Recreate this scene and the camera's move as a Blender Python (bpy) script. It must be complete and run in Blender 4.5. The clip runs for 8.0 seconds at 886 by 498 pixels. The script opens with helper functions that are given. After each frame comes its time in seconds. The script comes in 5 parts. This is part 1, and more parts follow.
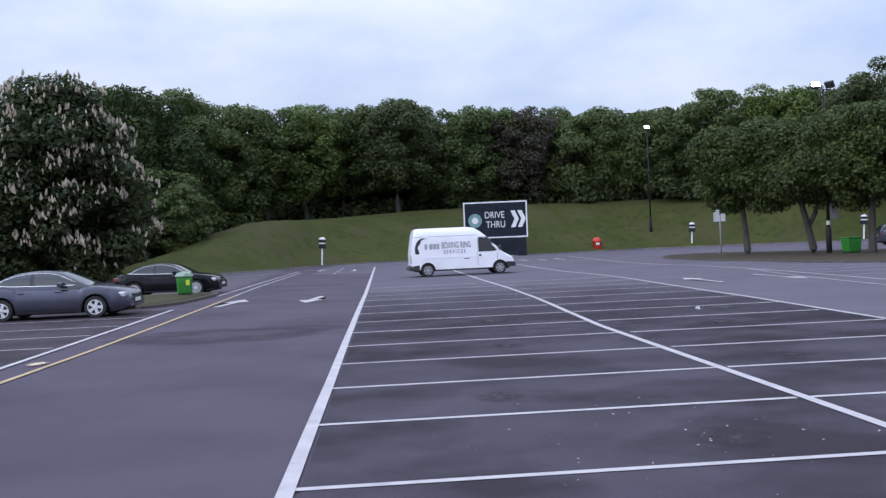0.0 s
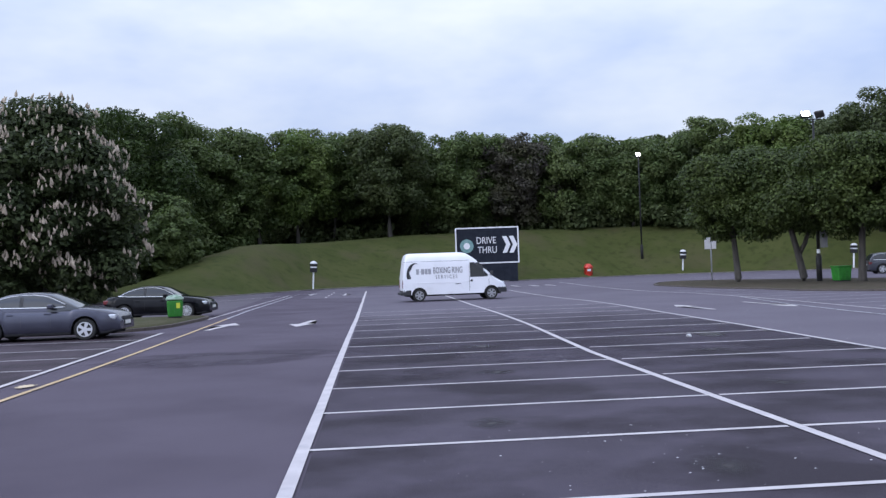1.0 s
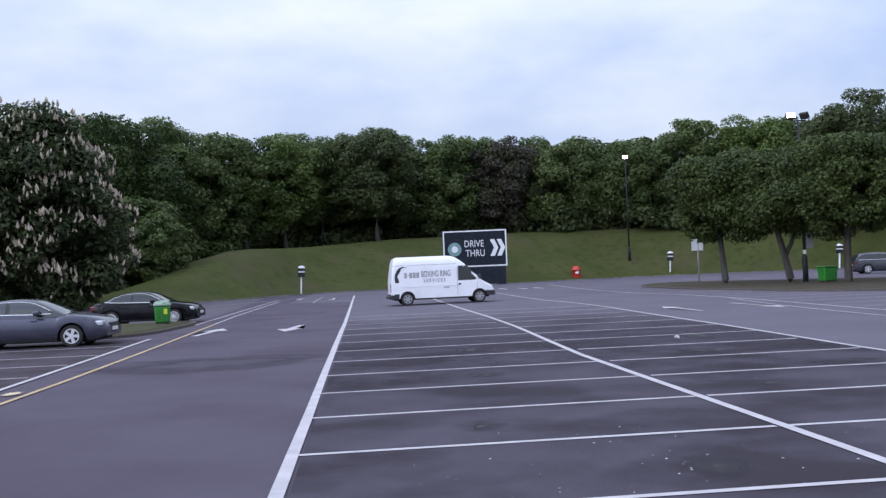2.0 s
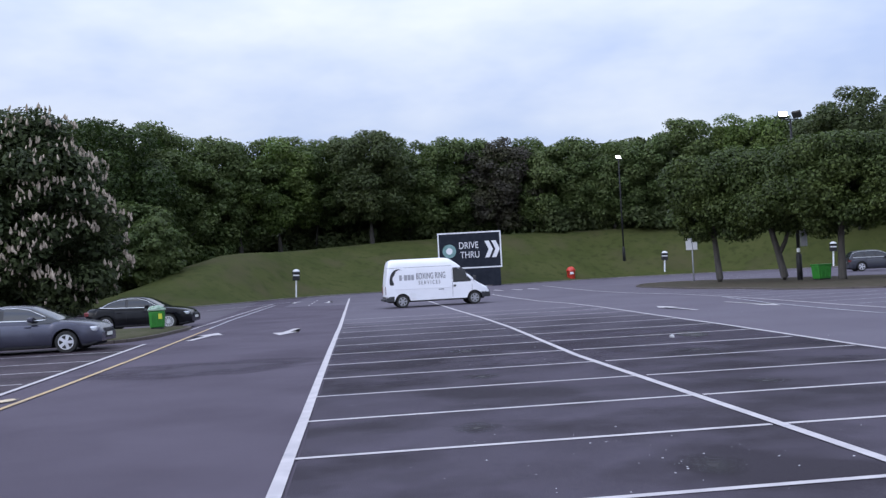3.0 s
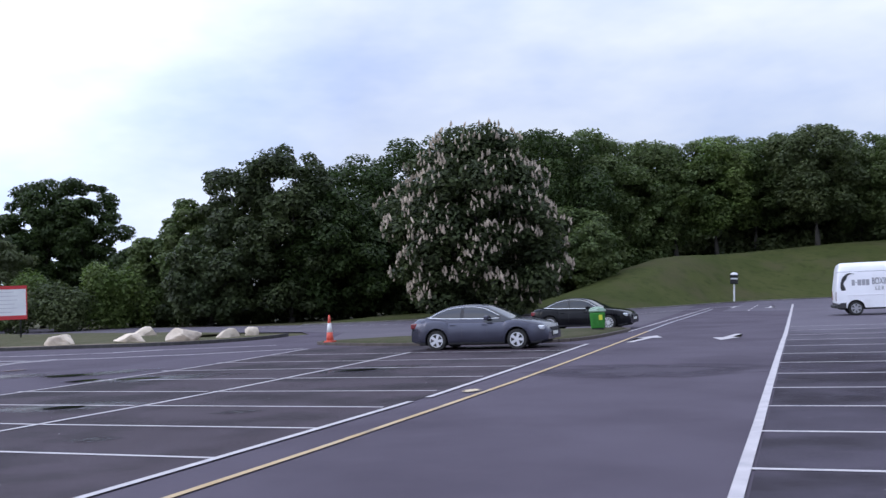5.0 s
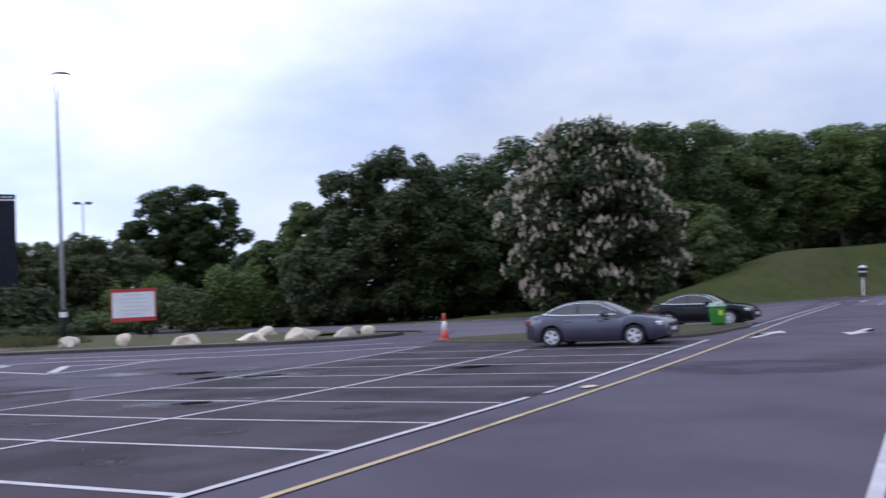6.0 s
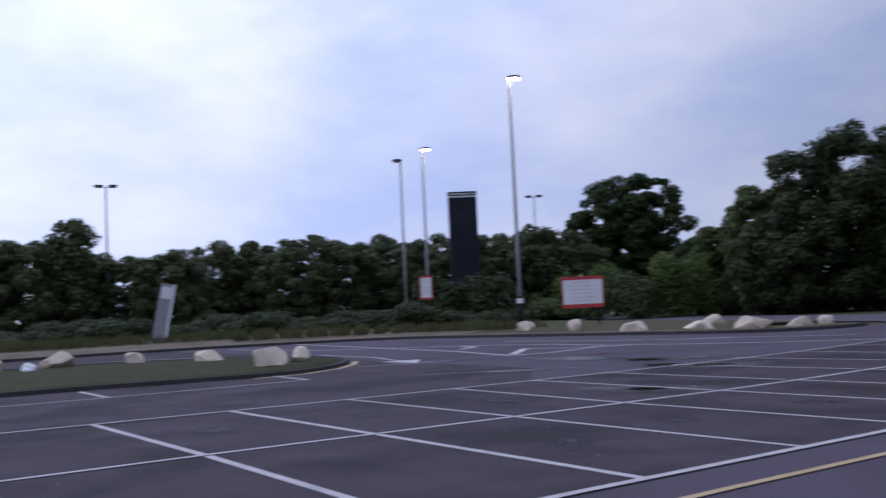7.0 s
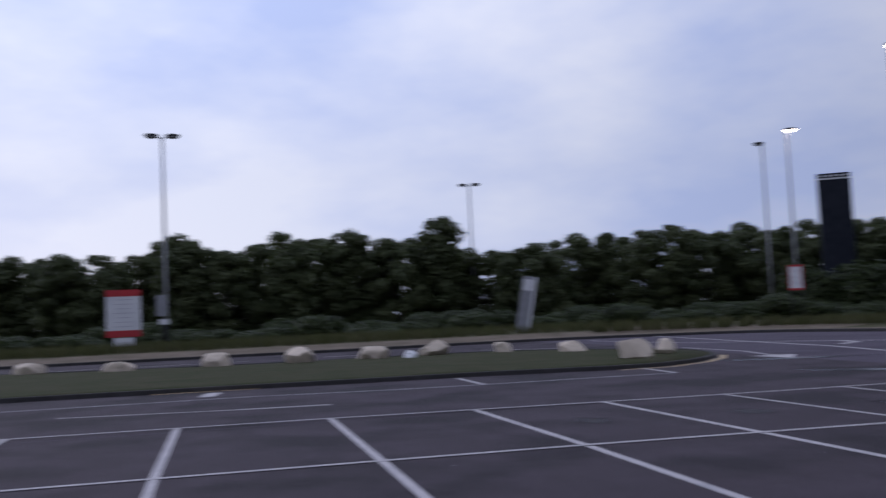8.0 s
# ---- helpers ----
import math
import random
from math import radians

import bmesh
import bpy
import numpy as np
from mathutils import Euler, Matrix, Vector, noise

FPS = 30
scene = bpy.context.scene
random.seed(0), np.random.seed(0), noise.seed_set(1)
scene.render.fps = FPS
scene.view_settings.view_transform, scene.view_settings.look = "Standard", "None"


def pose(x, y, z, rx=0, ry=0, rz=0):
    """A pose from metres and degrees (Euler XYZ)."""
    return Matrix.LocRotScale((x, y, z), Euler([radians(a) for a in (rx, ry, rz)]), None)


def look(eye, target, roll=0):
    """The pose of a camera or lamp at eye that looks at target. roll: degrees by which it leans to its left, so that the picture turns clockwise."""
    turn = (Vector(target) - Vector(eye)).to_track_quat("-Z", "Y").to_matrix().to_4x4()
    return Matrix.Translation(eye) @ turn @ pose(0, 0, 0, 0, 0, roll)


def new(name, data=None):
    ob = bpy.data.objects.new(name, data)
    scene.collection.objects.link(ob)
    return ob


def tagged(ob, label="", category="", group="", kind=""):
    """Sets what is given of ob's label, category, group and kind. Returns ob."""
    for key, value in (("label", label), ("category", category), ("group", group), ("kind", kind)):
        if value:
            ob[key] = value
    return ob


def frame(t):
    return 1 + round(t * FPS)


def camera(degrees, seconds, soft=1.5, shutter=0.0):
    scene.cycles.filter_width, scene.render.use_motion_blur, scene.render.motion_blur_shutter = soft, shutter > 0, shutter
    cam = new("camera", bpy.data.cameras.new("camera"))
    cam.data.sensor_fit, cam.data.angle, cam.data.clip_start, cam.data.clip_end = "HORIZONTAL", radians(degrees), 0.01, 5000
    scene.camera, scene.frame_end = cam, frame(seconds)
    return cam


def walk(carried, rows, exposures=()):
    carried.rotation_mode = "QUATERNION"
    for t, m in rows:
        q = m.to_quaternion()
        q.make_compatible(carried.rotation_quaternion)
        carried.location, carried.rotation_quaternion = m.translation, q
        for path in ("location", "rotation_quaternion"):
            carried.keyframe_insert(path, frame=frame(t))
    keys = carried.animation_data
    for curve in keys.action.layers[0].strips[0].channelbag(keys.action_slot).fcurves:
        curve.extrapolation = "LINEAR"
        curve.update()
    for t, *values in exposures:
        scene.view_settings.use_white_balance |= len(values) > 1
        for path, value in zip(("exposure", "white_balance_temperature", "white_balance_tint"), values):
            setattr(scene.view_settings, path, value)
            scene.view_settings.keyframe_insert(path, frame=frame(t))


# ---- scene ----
# ---- camera ----
cam = camera(50.35, 8.0, soft=1.38, shutter=0.35)


def aimed(x, y, z, yaw, pitch, roll):
    return pose(x, y, z, 90 + pitch, 0, yaw) @ pose(0, 0, 0, 0, 0, roll)


# seconds, x, y, z, yaw to the left, pitch up, roll
PATH = [
    (0.0, 0.000, 0.000, 1.789, -3.52, -0.43, -2.50),
    (0.5, -0.008, -0.005, 1.791, -3.50, 0.31, -2.29),
    (1.0, -0.016, -0.009, 1.793, -4.10, 1.07, -2.00),
    (1.5, -0.018, -0.017, 1.793, -4.52, 1.24, -2.09),
    (3.0, -0.011, -0.009, 1.789, -5.17, 1.36, -3.05),
    (3.5, -0.059, -0.057, 1.800, -3.03, 1.66, -3.00),
    (4.0, -0.127, -0.067, 1.810, 6.78, 2.43, -2.37),
    (4.5, -0.182, -0.067, 1.815, 16.31, 2.71, -1.67),
    (4.7, -0.187, -0.074, 1.813, 18.80, 2.73, -1.99),
    (5.8, -0.225, -0.112, 1.752, 24.50, 2.93, -2.90),
    (6.0, -0.253, -0.088, 1.749, 27.48, 3.02, -3.06),
    (6.2, -0.275, -0.092, 1.747, 31.43, 3.16, -3.05),
    (6.5, -0.308, -0.099, 1.745, 38.29, 3.31, -3.30),
    (6.8, -0.317, -0.147, 1.746, 48.69, 3.55, -2.93),
    (7.0, -0.339, -0.180, 1.747, 53.95, 3.61, -2.69),
    (7.5, -0.562, -0.205, 1.730, 61.86, 3.34, -2.45),
    (7.8, -0.610, -0.290, 1.739, 68.31, 3.71, -2.50),
    (8.0, -0.628, -0.372, 1.750, 75.21, 4.09, -2.58),
]
walk(cam, [(r[0], aimed(*r[1:])) for r in PATH],
     exposures=[(0, 0.12, 6500, 10), (4.7, 0.10, 6500, 11), (5.8, 0.03, 6450, 12), (6.5, -0.30, 6300, 15), (7.0, -0.76, 6150, 19), (7.5, -0.98, 6200, 19), (8.0, -1.20, 6350, 18)])

# ---- sky and sun ----
SUN_AZ, SUN_EL = 122.0, 8.0     # degrees to the left of +y, and up
world = bpy.data.worlds.new("world")
scene.world = world
world.use_nodes = True
wn, wl = world.node_tree.nodes, world.node_tree.links
wn.clear()


def wnode(kind, **k):
    n = wn.new(kind)
    for key, v in k.items():
        n.inputs[key].default_value = v
    return n


w_co = wn.new("ShaderNodeTexCoord")
w_map = wn.new("ShaderNodeMapping")
w_map.inputs["Scale"].default_value = (1.0, 1.0, 2.4)
w_big = wnode("ShaderNodeTexNoise", Scale=2.6, Detail=5.0, Roughness=0.55)
w_ramp = wn.new("ShaderNodeValToRGB")
w_ramp.color_ramp.elements[0].position, w_ramp.color_ramp.elements[1].position = 0.35, 0.64
w_ramp.color_ramp.elements[0].color = (0.49, 0.605, 0.91, 1)
w_ramp.color_ramp.elements[1].color = (0.79, 0.86, 1.0, 1)
w_sep = wn.new("ShaderNodeSeparateXYZ")
w_up = wn.new("ShaderNodeMapRange")
w_up.inputs["From Min"].default_value, w_up.inputs["From Max"].default_value = 0.15, 1.0
w_up.inputs["To Min"].default_value, w_up.inputs["To Max"].default_value = 1.0, 1.9
# the overcast grows brighter towards the low sun
w_side = wn.new("ShaderNodeVectorMath")
w_side.operation = "DOT_PRODUCT"
w_side.inputs[1].default_value = (-math.sin(radians(SUN_AZ - 10)), math.cos(radians(SUN_AZ - 10)), 0)
w_pow = wn.new("ShaderNodeMath")
w_pow.operation = "MAXIMUM"
w_pow.inputs[1].default_value = 0.055
w_gain = wn.new("ShaderNodeMath")
w_gain.operation = "MULTIPLY_ADD"
w_gain.inputs[1].default_value, w_gain.inputs[2].default_value = 1.45, 0.92
w_both = wn.new("ShaderNodeMath")
w_both.operation = "MULTIPLY"
w_mul = wn.new("ShaderNodeVectorMath")
w_mul.operation = "SCALE"
w_sky = wn.new("ShaderNodeTexSky")
w_sky.sky_type, w_sky.sun_disc = "NISHITA", False
w_sky.sun_elevation, w_sky.sun_rotation = radians(SUN_EL), radians(-SUN_AZ)
w_b1, w_b2 = wnode("ShaderNodeBackground", Strength=0.90), wnode("ShaderNodeBackground", Strength=0.012)
w_add, w_out = wn.new("ShaderNodeAddShader"), wn.new("ShaderNodeOutputWorld")
for a, b in ((w_co.outputs["Generated"], w_map.inputs[0]), (w_map.outputs[0], w_big.inputs["Vector"]),
             (w_big.outputs["Fac"], w_ramp.inputs[0]), (w_co.outputs["Generated"], w_sep.inputs[0]),
             (w_sep.outputs["Z"], w_up.inputs["Value"]), (w_ramp.outputs[0], w_mul.inputs[0]),
             (w_co.outputs["Generated"], w_side.inputs[0]), (w_side.outputs["Value"], w_pow.inputs[0]), (w_pow.outputs[0], w_gain.inputs[0]),
             (w_gain.outputs[0], w_both.inputs[0]), (w_up.outputs[0], w_both.inputs[1]), (w_both.outputs[0], w_mul.inputs["Scale"]), (w_mul.outputs[0], w_b1.inputs[0]),
             (w_sky.outputs[0], w_b2.inputs[0]), (w_b1.outputs[0], w_add.inputs[0]),
             (w_b2.outputs[0], w_add.inputs[1]), (w_add.outputs[0], w_out.inputs[0])):
    wl.new(a, b)
sun = new("sun", bpy.data.lights.new("sun", "SUN"))
sun.data.energy, sun.data.angle, sun.data.color = 0.4, radians(30), (1.0, 0.95, 0.93)
sun.matrix_world = look((0, 0, 50), (math.sin(radians(SUN_AZ)), -math.cos(radians(SUN_AZ)), 50 - math.tan(radians(SUN_EL + 18))))


# ---- materials ----
def material(name, base, rough=0.6, metal=0.0, second=None, scale=4.0, detail=6.0, bump=0.0, bump_scale=60.0,
             stain=None, stain_scale=0.6, stain_range=(0.5, 0.72), per_object=0.0, island=0.0, spec=0.5, coat=0.0, stretch=None, fine=None):
    m = bpy.data.materials.new(name)
    m.use_nodes = True
    nt = m.node_tree
    n, l = nt.nodes, nt.links
    b = n["Principled BSDF"]
    b.inputs["Roughness"].default_value, b.inputs["Metallic"].default_value = rough, metal
    b.inputs["Specular IOR Level"].default_value, b.inputs["Coat Weight"].default_value = spec, coat
    b.inputs["Base Color"].default_value = (*base, 1)
    co = n.new("ShaderNodeTexCoord")
    at = co.outputs["Object"]
    if stretch:
        mp = n.new("ShaderNodeMapping")
        mp.inputs["Scale"].default_value = stretch
        l.new(at, mp.inputs[0])
        at = mp.outputs[0]
    col = None

    def tex(s, d=detail):
        t = n.new("ShaderNodeTexNoise")
        t.inputs["Scale"].default_value, t.inputs["Detail"].default_value = s, d
        l.new(at, t.inputs["Vector"])
        return t.outputs["Fac"]

    def mix(fac, a, c):
        x = n.new("ShaderNodeMix")
        x.data_type = "RGBA"
        l.new(fac, x.inputs["Factor"])
        if a is None:
            x.inputs["A"].default_value = (*base, 1)
        else:
            l.new(a, x.inputs["A"])
        x.inputs["B"].default_value = (*c, 1)
        return x.outputs["Result"]

    def ramp(fac, lo, hi, to=1.0):
        r = n.new("ShaderNodeMapRange")
        r.inputs["From Min"].default_value, r.inputs["From Max"].default_value, r.inputs["To Max"].default_value = lo, hi, to
        l.new(fac, r.inputs["Value"])
        return r.outputs[0]

    if second:
        col = mix(ramp(tex(scale), 0.35, 0.65), col, second)
    if fine:
        col = mix(ramp(tex(fine[1], 3.0), 0.5, 0.75), col, fine[0])
    if stain:
        col = mix(ramp(tex(stain_scale, 4.0), *stain_range, 0.9), col, stain)
    if per_object or island:
        src = n.new("ShaderNodeObjectInfo").outputs["Random"] if per_object else n.new("ShaderNodeNewGeometry").outputs["Random Per Island"]
        v = n.new("ShaderNodeMapRange")
        k = per_object or island
        v.inputs["To Min"].default_value, v.inputs["To Max"].default_value = 1 - k, 1 + k
        l.new(src, v.inputs["Value"])
        h = n.new("ShaderNodeHueSaturation")
        h.inputs["Color"].default_value = (*base, 1)
        if col:
            l.new(col, h.inputs["Color"])
        l.new(v.outputs[0], h.inputs["Value"])
        col = h.outputs["Color"]
    if col:
        l.new(col, b.inputs["Base Color"])
    if bump:
        bp = n.new("ShaderNodeBump")
        bp.inputs["Strength"].default_value, bp.inputs["Distance"].default_value = bump, 0.02
        l.new(tex(bump_scale, 3.0), bp.inputs["Height"])
        l.new(bp.outputs[0], b.inputs["Normal"])
    return m


def glow(name, colour, strength):
    m = material(name, (0.8, 0.8, 0.8), 0.3)
    b = m.node_tree.nodes["Principled BSDF"]
    b.inputs["Emission Color"].default_value, b.inputs["Emission Strength"].default_value = (*colour, 1), strength
    return m


def leaf_material(name, base, second, vary=0.45):
    base, second = [tuple(c * 1.22 for c in q) for q in (base, second)]
    m = material(name, base, 0.55, second=second, scale=0.35, detail=2.0, island=vary, spec=0.22)
    b = m.node_tree.nodes["Principled BSDF"]
    nt = m.node_tree
    tr, mx, out = nt.nodes.new("ShaderNodeBsdfTranslucent"), nt.nodes.new("ShaderNodeMixShader"), nt.nodes["Material Output"]
    tr.inputs["Color"].default_value = (base[0] * 1.3, base[1] * 1.4, base[2], 1)
    mx.inputs[0].default_value = 0.28
    nt.links.new(b.outputs[0], mx.inputs[1])
    nt.links.new(tr.outputs[0], mx.inputs[2])
    nt.links.new(mx.outputs[0], out.inputs["Surface"])
    return m


ASPHALT_LANE = material("lane_asphalt", (0.087, 0.071, 0.095), 0.8, spec=0.14, second=(0.101, 0.083, 0.110), scale=0.5, bump=0.5, bump_scale=90,
                        stain=(0.067, 0.054, 0.073), stain_scale=0.3, stain_range=(0.47, 0.68), fine=((0.098, 0.085, 0.1), 60))
ASPHALT_BAY = material("bay_asphalt", (0.058, 0.048, 0.065), 0.8, spec=0.14, second=(0.081, 0.068, 0.092), scale=0.8, bump=0.6, bump_scale=80,
                       stain=(0.032, 0.026, 0.034), stain_scale=0.42, stain_range=(0.46, 0.6), fine=((0.085, 0.075, 0.087), 50))
# Base colour lowered to stand in for the dimmer ground late in the pan.
ASPHALT_DIMMED = material("dimmed_damp_asphalt", (0.048, 0.034, 0.043), 0.75, spec=0.16, second=(0.065, 0.048, 0.061), scale=0.8, bump=0.6, bump_scale=80,
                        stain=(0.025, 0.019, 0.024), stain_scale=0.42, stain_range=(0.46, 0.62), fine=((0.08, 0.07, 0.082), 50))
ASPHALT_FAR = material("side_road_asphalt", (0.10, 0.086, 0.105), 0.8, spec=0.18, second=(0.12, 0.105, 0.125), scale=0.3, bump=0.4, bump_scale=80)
PAINT_WHITE = material("worn_white_paint", (0.54, 0.50, 0.51), 0.65, second=(0.45, 0.415, 0.43), scale=3.0, stain=(0.33, 0.32, 0.35),
                       stain_scale=2.2, stain_range=(0.6, 0.75), bump=0.3, bump_scale=120)
PAINT_FAINT = material("faded_white_paint", (0.5, 0.49, 0.52), 0.7, second=(0.4, 0.39, 0.42), scale=2.0, stain=(0.2, 0.2, 0.22), stain_scale=1.6, stain_range=(0.5, 0.7))
PAINT_YELLOW = material("worn_yellow_paint", (0.44, 0.30, 0.15), 0.65, second=(0.52, 0.38, 0.22), scale=1.2, stain=(0.24, 0.19, 0.14), stain_scale=1.5, stain_range=(0.58, 0.75))
GRASS = material("mown_grass", (0.051, 0.062, 0.018), 0.9, second=(0.068, 0.075, 0.025), scale=0.3, fine=((0.038, 0.048, 0.015), 1.3),
                 stain=(0.078, 0.07, 0.036), stain_scale=0.2, stain_range=(0.5, 0.72), bump=0.8, bump_scale=14, spec=0.1)
VERGE = material("dry_verge_grass", (0.092, 0.084, 0.046), 0.9, second=(0.066, 0.07, 0.032), scale=0.8, fine=((0.12, 0.10, 0.07), 5.0), bump=0.8, bump_scale=18, spec=0.1)
VERGE_GREEN = material("patchy_verge_grass", (0.040, 0.047, 0.016), 0.9, second=(0.058, 0.056, 0.027), scale=0.7, fine=((0.035, 0.038, 0.016), 5.0), bump=0.8, bump_scale=18, spec=0.1)
EARTH = material("bare_earth", (0.075, 0.06, 0.045), 0.9, second=(0.055, 0.05, 0.032), scale=0.7, fine=((0.10, 0.082, 0.062), 4.0), bump=0.8, bump_scale=18, spec=0.1)
EARTH_GRASS = material("worn_grass", (0.072, 0.066, 0.036), 0.9, second=(0.05, 0.055, 0.024), scale=0.9, fine=((0.095, 0.08, 0.058), 5.0), bump=0.8, bump_scale=18, spec=0.1)
KERB = material("concrete_kerb", (0.20, 0.185, 0.175), 0.85, second=(0.13, 0.12, 0.115), scale=1.6, bump=0.4, bump_scale=50, per_object=0.2)
# Near-black tone over the whole kerb stone, face and top alike.
KERB_DARK = material("blackish_kerb", (0.055, 0.05, 0.05), 0.8, second=(0.036, 0.033, 0.034), scale=1.6, bump=0.4, bump_scale=50, per_object=0.2)
DRY_VERGE = material("dry_sandy_verge", (0.19, 0.15, 0.115), 0.9, second=(0.12, 0.10, 0.07), scale=0.5, fine=((0.24, 0.19, 0.15), 4.0), bump=0.7, bump_scale=18, spec=0.1)
BARK = material("bark", (0.065, 0.058, 0.05), 0.9, second=(0.04, 0.036, 0.032), scale=5, bump=1.0, bump_scale=12, stretch=(1, 1, 0.25))
LEAF_DARK = leaf_material("dark_leaves", (0.046, 0.061, 0.024), (0.066, 0.081, 0.031))
LEAF_MID = leaf_material("green_leaves", (0.058, 0.084, 0.028), (0.084, 0.107, 0.037))
LEAF_LIGHT = leaf_material("fresh_leaves", (0.0704, 0.1061, 0.0274), (0.1019, 0.1329, 0.0381))
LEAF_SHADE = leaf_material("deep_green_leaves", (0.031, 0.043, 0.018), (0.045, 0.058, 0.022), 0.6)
LEAF_RED = leaf_material("purple_leaves", (0.0501, 0.0440, 0.0387), (0.0622, 0.0624, 0.0343))
LEAF_FAR = leaf_material("shrub_leaves", (0.058, 0.072, 0.033), (0.080, 0.092, 0.042), 0.3)
LEAF_ISLE = leaf_material("island_tree_leaves", (0.038, 0.055, 0.016), (0.060, 0.080, 0.022), 0.55)
LEAF_DEEP = leaf_material("shaded_wood_leaves", (0.023, 0.039, 0.011), (0.036, 0.055, 0.015), 0.45)
BLOSSOM = material("cream_blossom", (0.30, 0.24, 0.18), 0.85, second=(0.46, 0.39, 0.31), scale=6, island=0.3)


# ---- mesh helpers ----
def finish(name, bm, mat, parent=None, smooth=False):
    me = bpy.data.meshes.new(name)
    bm.to_mesh(me)
    bm.free()
    if smooth:
        for p in me.polygons:
            p.use_smooth = True
    for one in (mat if isinstance(mat, (list, tuple)) else (mat,)):
        me.materials.append(one)
    ob = new(name, me)
    if parent:
        ob.parent = parent
    return ob


def part(name, bm, mat, parent, label="", smooth=False):
    ob = finish(name, bm, mat, parent, smooth)
    return tagged(ob, label) if label else ob


def raw(name, verts, faces, mat, parent=None, smooth=False):
    me = bpy.data.meshes.new(name)
    me.from_pydata([tuple(v) for v in verts], [], [tuple(f) for f in faces])
    if smooth:
        for p in me.polygons:
            p.use_smooth = True
    me.materials.append(mat)
    ob = new(name, me)
    if parent:
        ob.parent = parent
    return ob


def thing(name, label, category, m=None, group="", kind=""):
    ob = new(name)
    ob.empty_display_size = 0.2
    if m:
        ob.matrix_world = m
    return tagged(ob, label, category, group, kind)


def box(bm, x0, y0, z0, x1, y1, z1, bevel=0.0):
    r = bmesh.ops.create_cube(bm, size=1.0)["verts"]
    bmesh.ops.transform(bm, verts=r, matrix=Matrix.LocRotScale(((x0 + x1) / 2, (y0 + y1) / 2, (z0 + z1) / 2), None, (x1 - x0, y1 - y0, z1 - z0)))
    if bevel:
        bmesh.ops.bevel(bm, geom=list({e for v in r for e in v.link_edges}), offset=bevel, segments=2, affect="EDGES", profile=0.5)
    return r


def tube(bm, points, radii, sides=10):
    rings = []
    for i, p in enumerate(points):
        p = Vector(p)
        a = Vector(points[max(0, i - 1)])
        c = Vector(points[min(len(points) - 1, i + 1)])
        q = (c - a).to_track_quat("Z", "Y")
        rings.append([bm.verts.new(p + q @ Vector((math.cos(t) * radii[i], math.sin(t) * radii[i], 0)))
                      for t in (2 * math.pi * k / sides for k in range(sides))])
    for a, b in zip(rings, rings[1:]):
        for k in range(sides):
            bm.faces.new((a[k], a[(k + 1) % sides], b[(k + 1) % sides], b[k]))
    bm.faces.new(list(reversed(rings[0])))
    bm.faces.new(rings[-1])


def turned(bm, profile, sides=24, m=None):
    """A body of rotation about z from (radius, height) pairs."""
    rings = [[bm.verts.new(Vector((r * math.cos(2 * math.pi * k / sides), r * math.sin(2 * math.pi * k / sides), z))) for k in range(sides)] for r, z in profile]
    for a, b in zip(rings, rings[1:]):
        for k in range(sides):
            bm.faces.new((a[k], a[(k + 1) % sides], b[(k + 1) % sides], b[k]))
    bm.faces.new(list(reversed(rings[0])))
    bm.faces.new(rings[-1])
    if m:
        bmesh.ops.transform(bm, verts=[v for ring in rings for v in ring], matrix=m)


# ---- ground ----
def far_kerb(x):
    """The y at which the grass mound begins."""
    xs = [-34, -24, -19, -13, -10, -7, -3, 4, 15, 29, 42, 60, 95]
    ys = [60, 64, 69, 75, 80, 87, 92, 95, 99, 104.5, 102.5, 93, 74]
    return float(np.interp(x, xs, ys))


CREST_X = [-28, -23, -19, -16, -12.5, -8, -3, 4, 15, 30, 60, 95]
CREST_Z = [0.1, 0.3, 1.8, 3.3, 4.5, 4.7, 5.1, 5.55, 5.85, 5.9, 5.4, 5.0]


def mound_height(x, y):
    s = y - far_kerb(x)
    if s <= 0:
        return 0.0
    run = float(np.interp(x, [8, 30, 60], [17, 11, 10]))
    k = min(1.0, s / run)
    return float(np.interp(x, CREST_X, CREST_Z)) * (k * k * (3 - 2 * k)) ** 0.8


def flat_sheet(name, corners, z, mat, label, category):
    bm = bmesh.new()
    bm.faces.new([bm.verts.new((x, y, z)) for x, y in corners])
    bm.normal_update()
    bmesh.ops.triangulate(bm, faces=bm.faces[:], ngon_method="EAR_CLIP")
    bm.normal_update()
    bmesh.ops.reverse_faces(bm, faces=[f for f in bm.faces if f.normal.z < 0])
    return tagged(finish(name, bm, mat), label, category, kind="structure")


gx = [-2500, -1200, -600, -300, -200, -150, -120, -90, -70, -50, -35, -20, 0, 20, 50, 80, 110, 150, 220, 400, 800, 1500, 2500]
gv = [(x, y, -0.06) for x in gx for y in gx]
gf = [(a * len(gx) + b, (a + 1) * len(gx) + b, (a + 1) * len(gx) + b + 1, a * len(gx) + b + 1) for a in range(len(gx) - 1) for b in range(len(gx) - 1)]
tagged(raw("ground", gv, gf, VERGE), "rough grass land round the car park reaching the horizon", "ground", kind="structure")
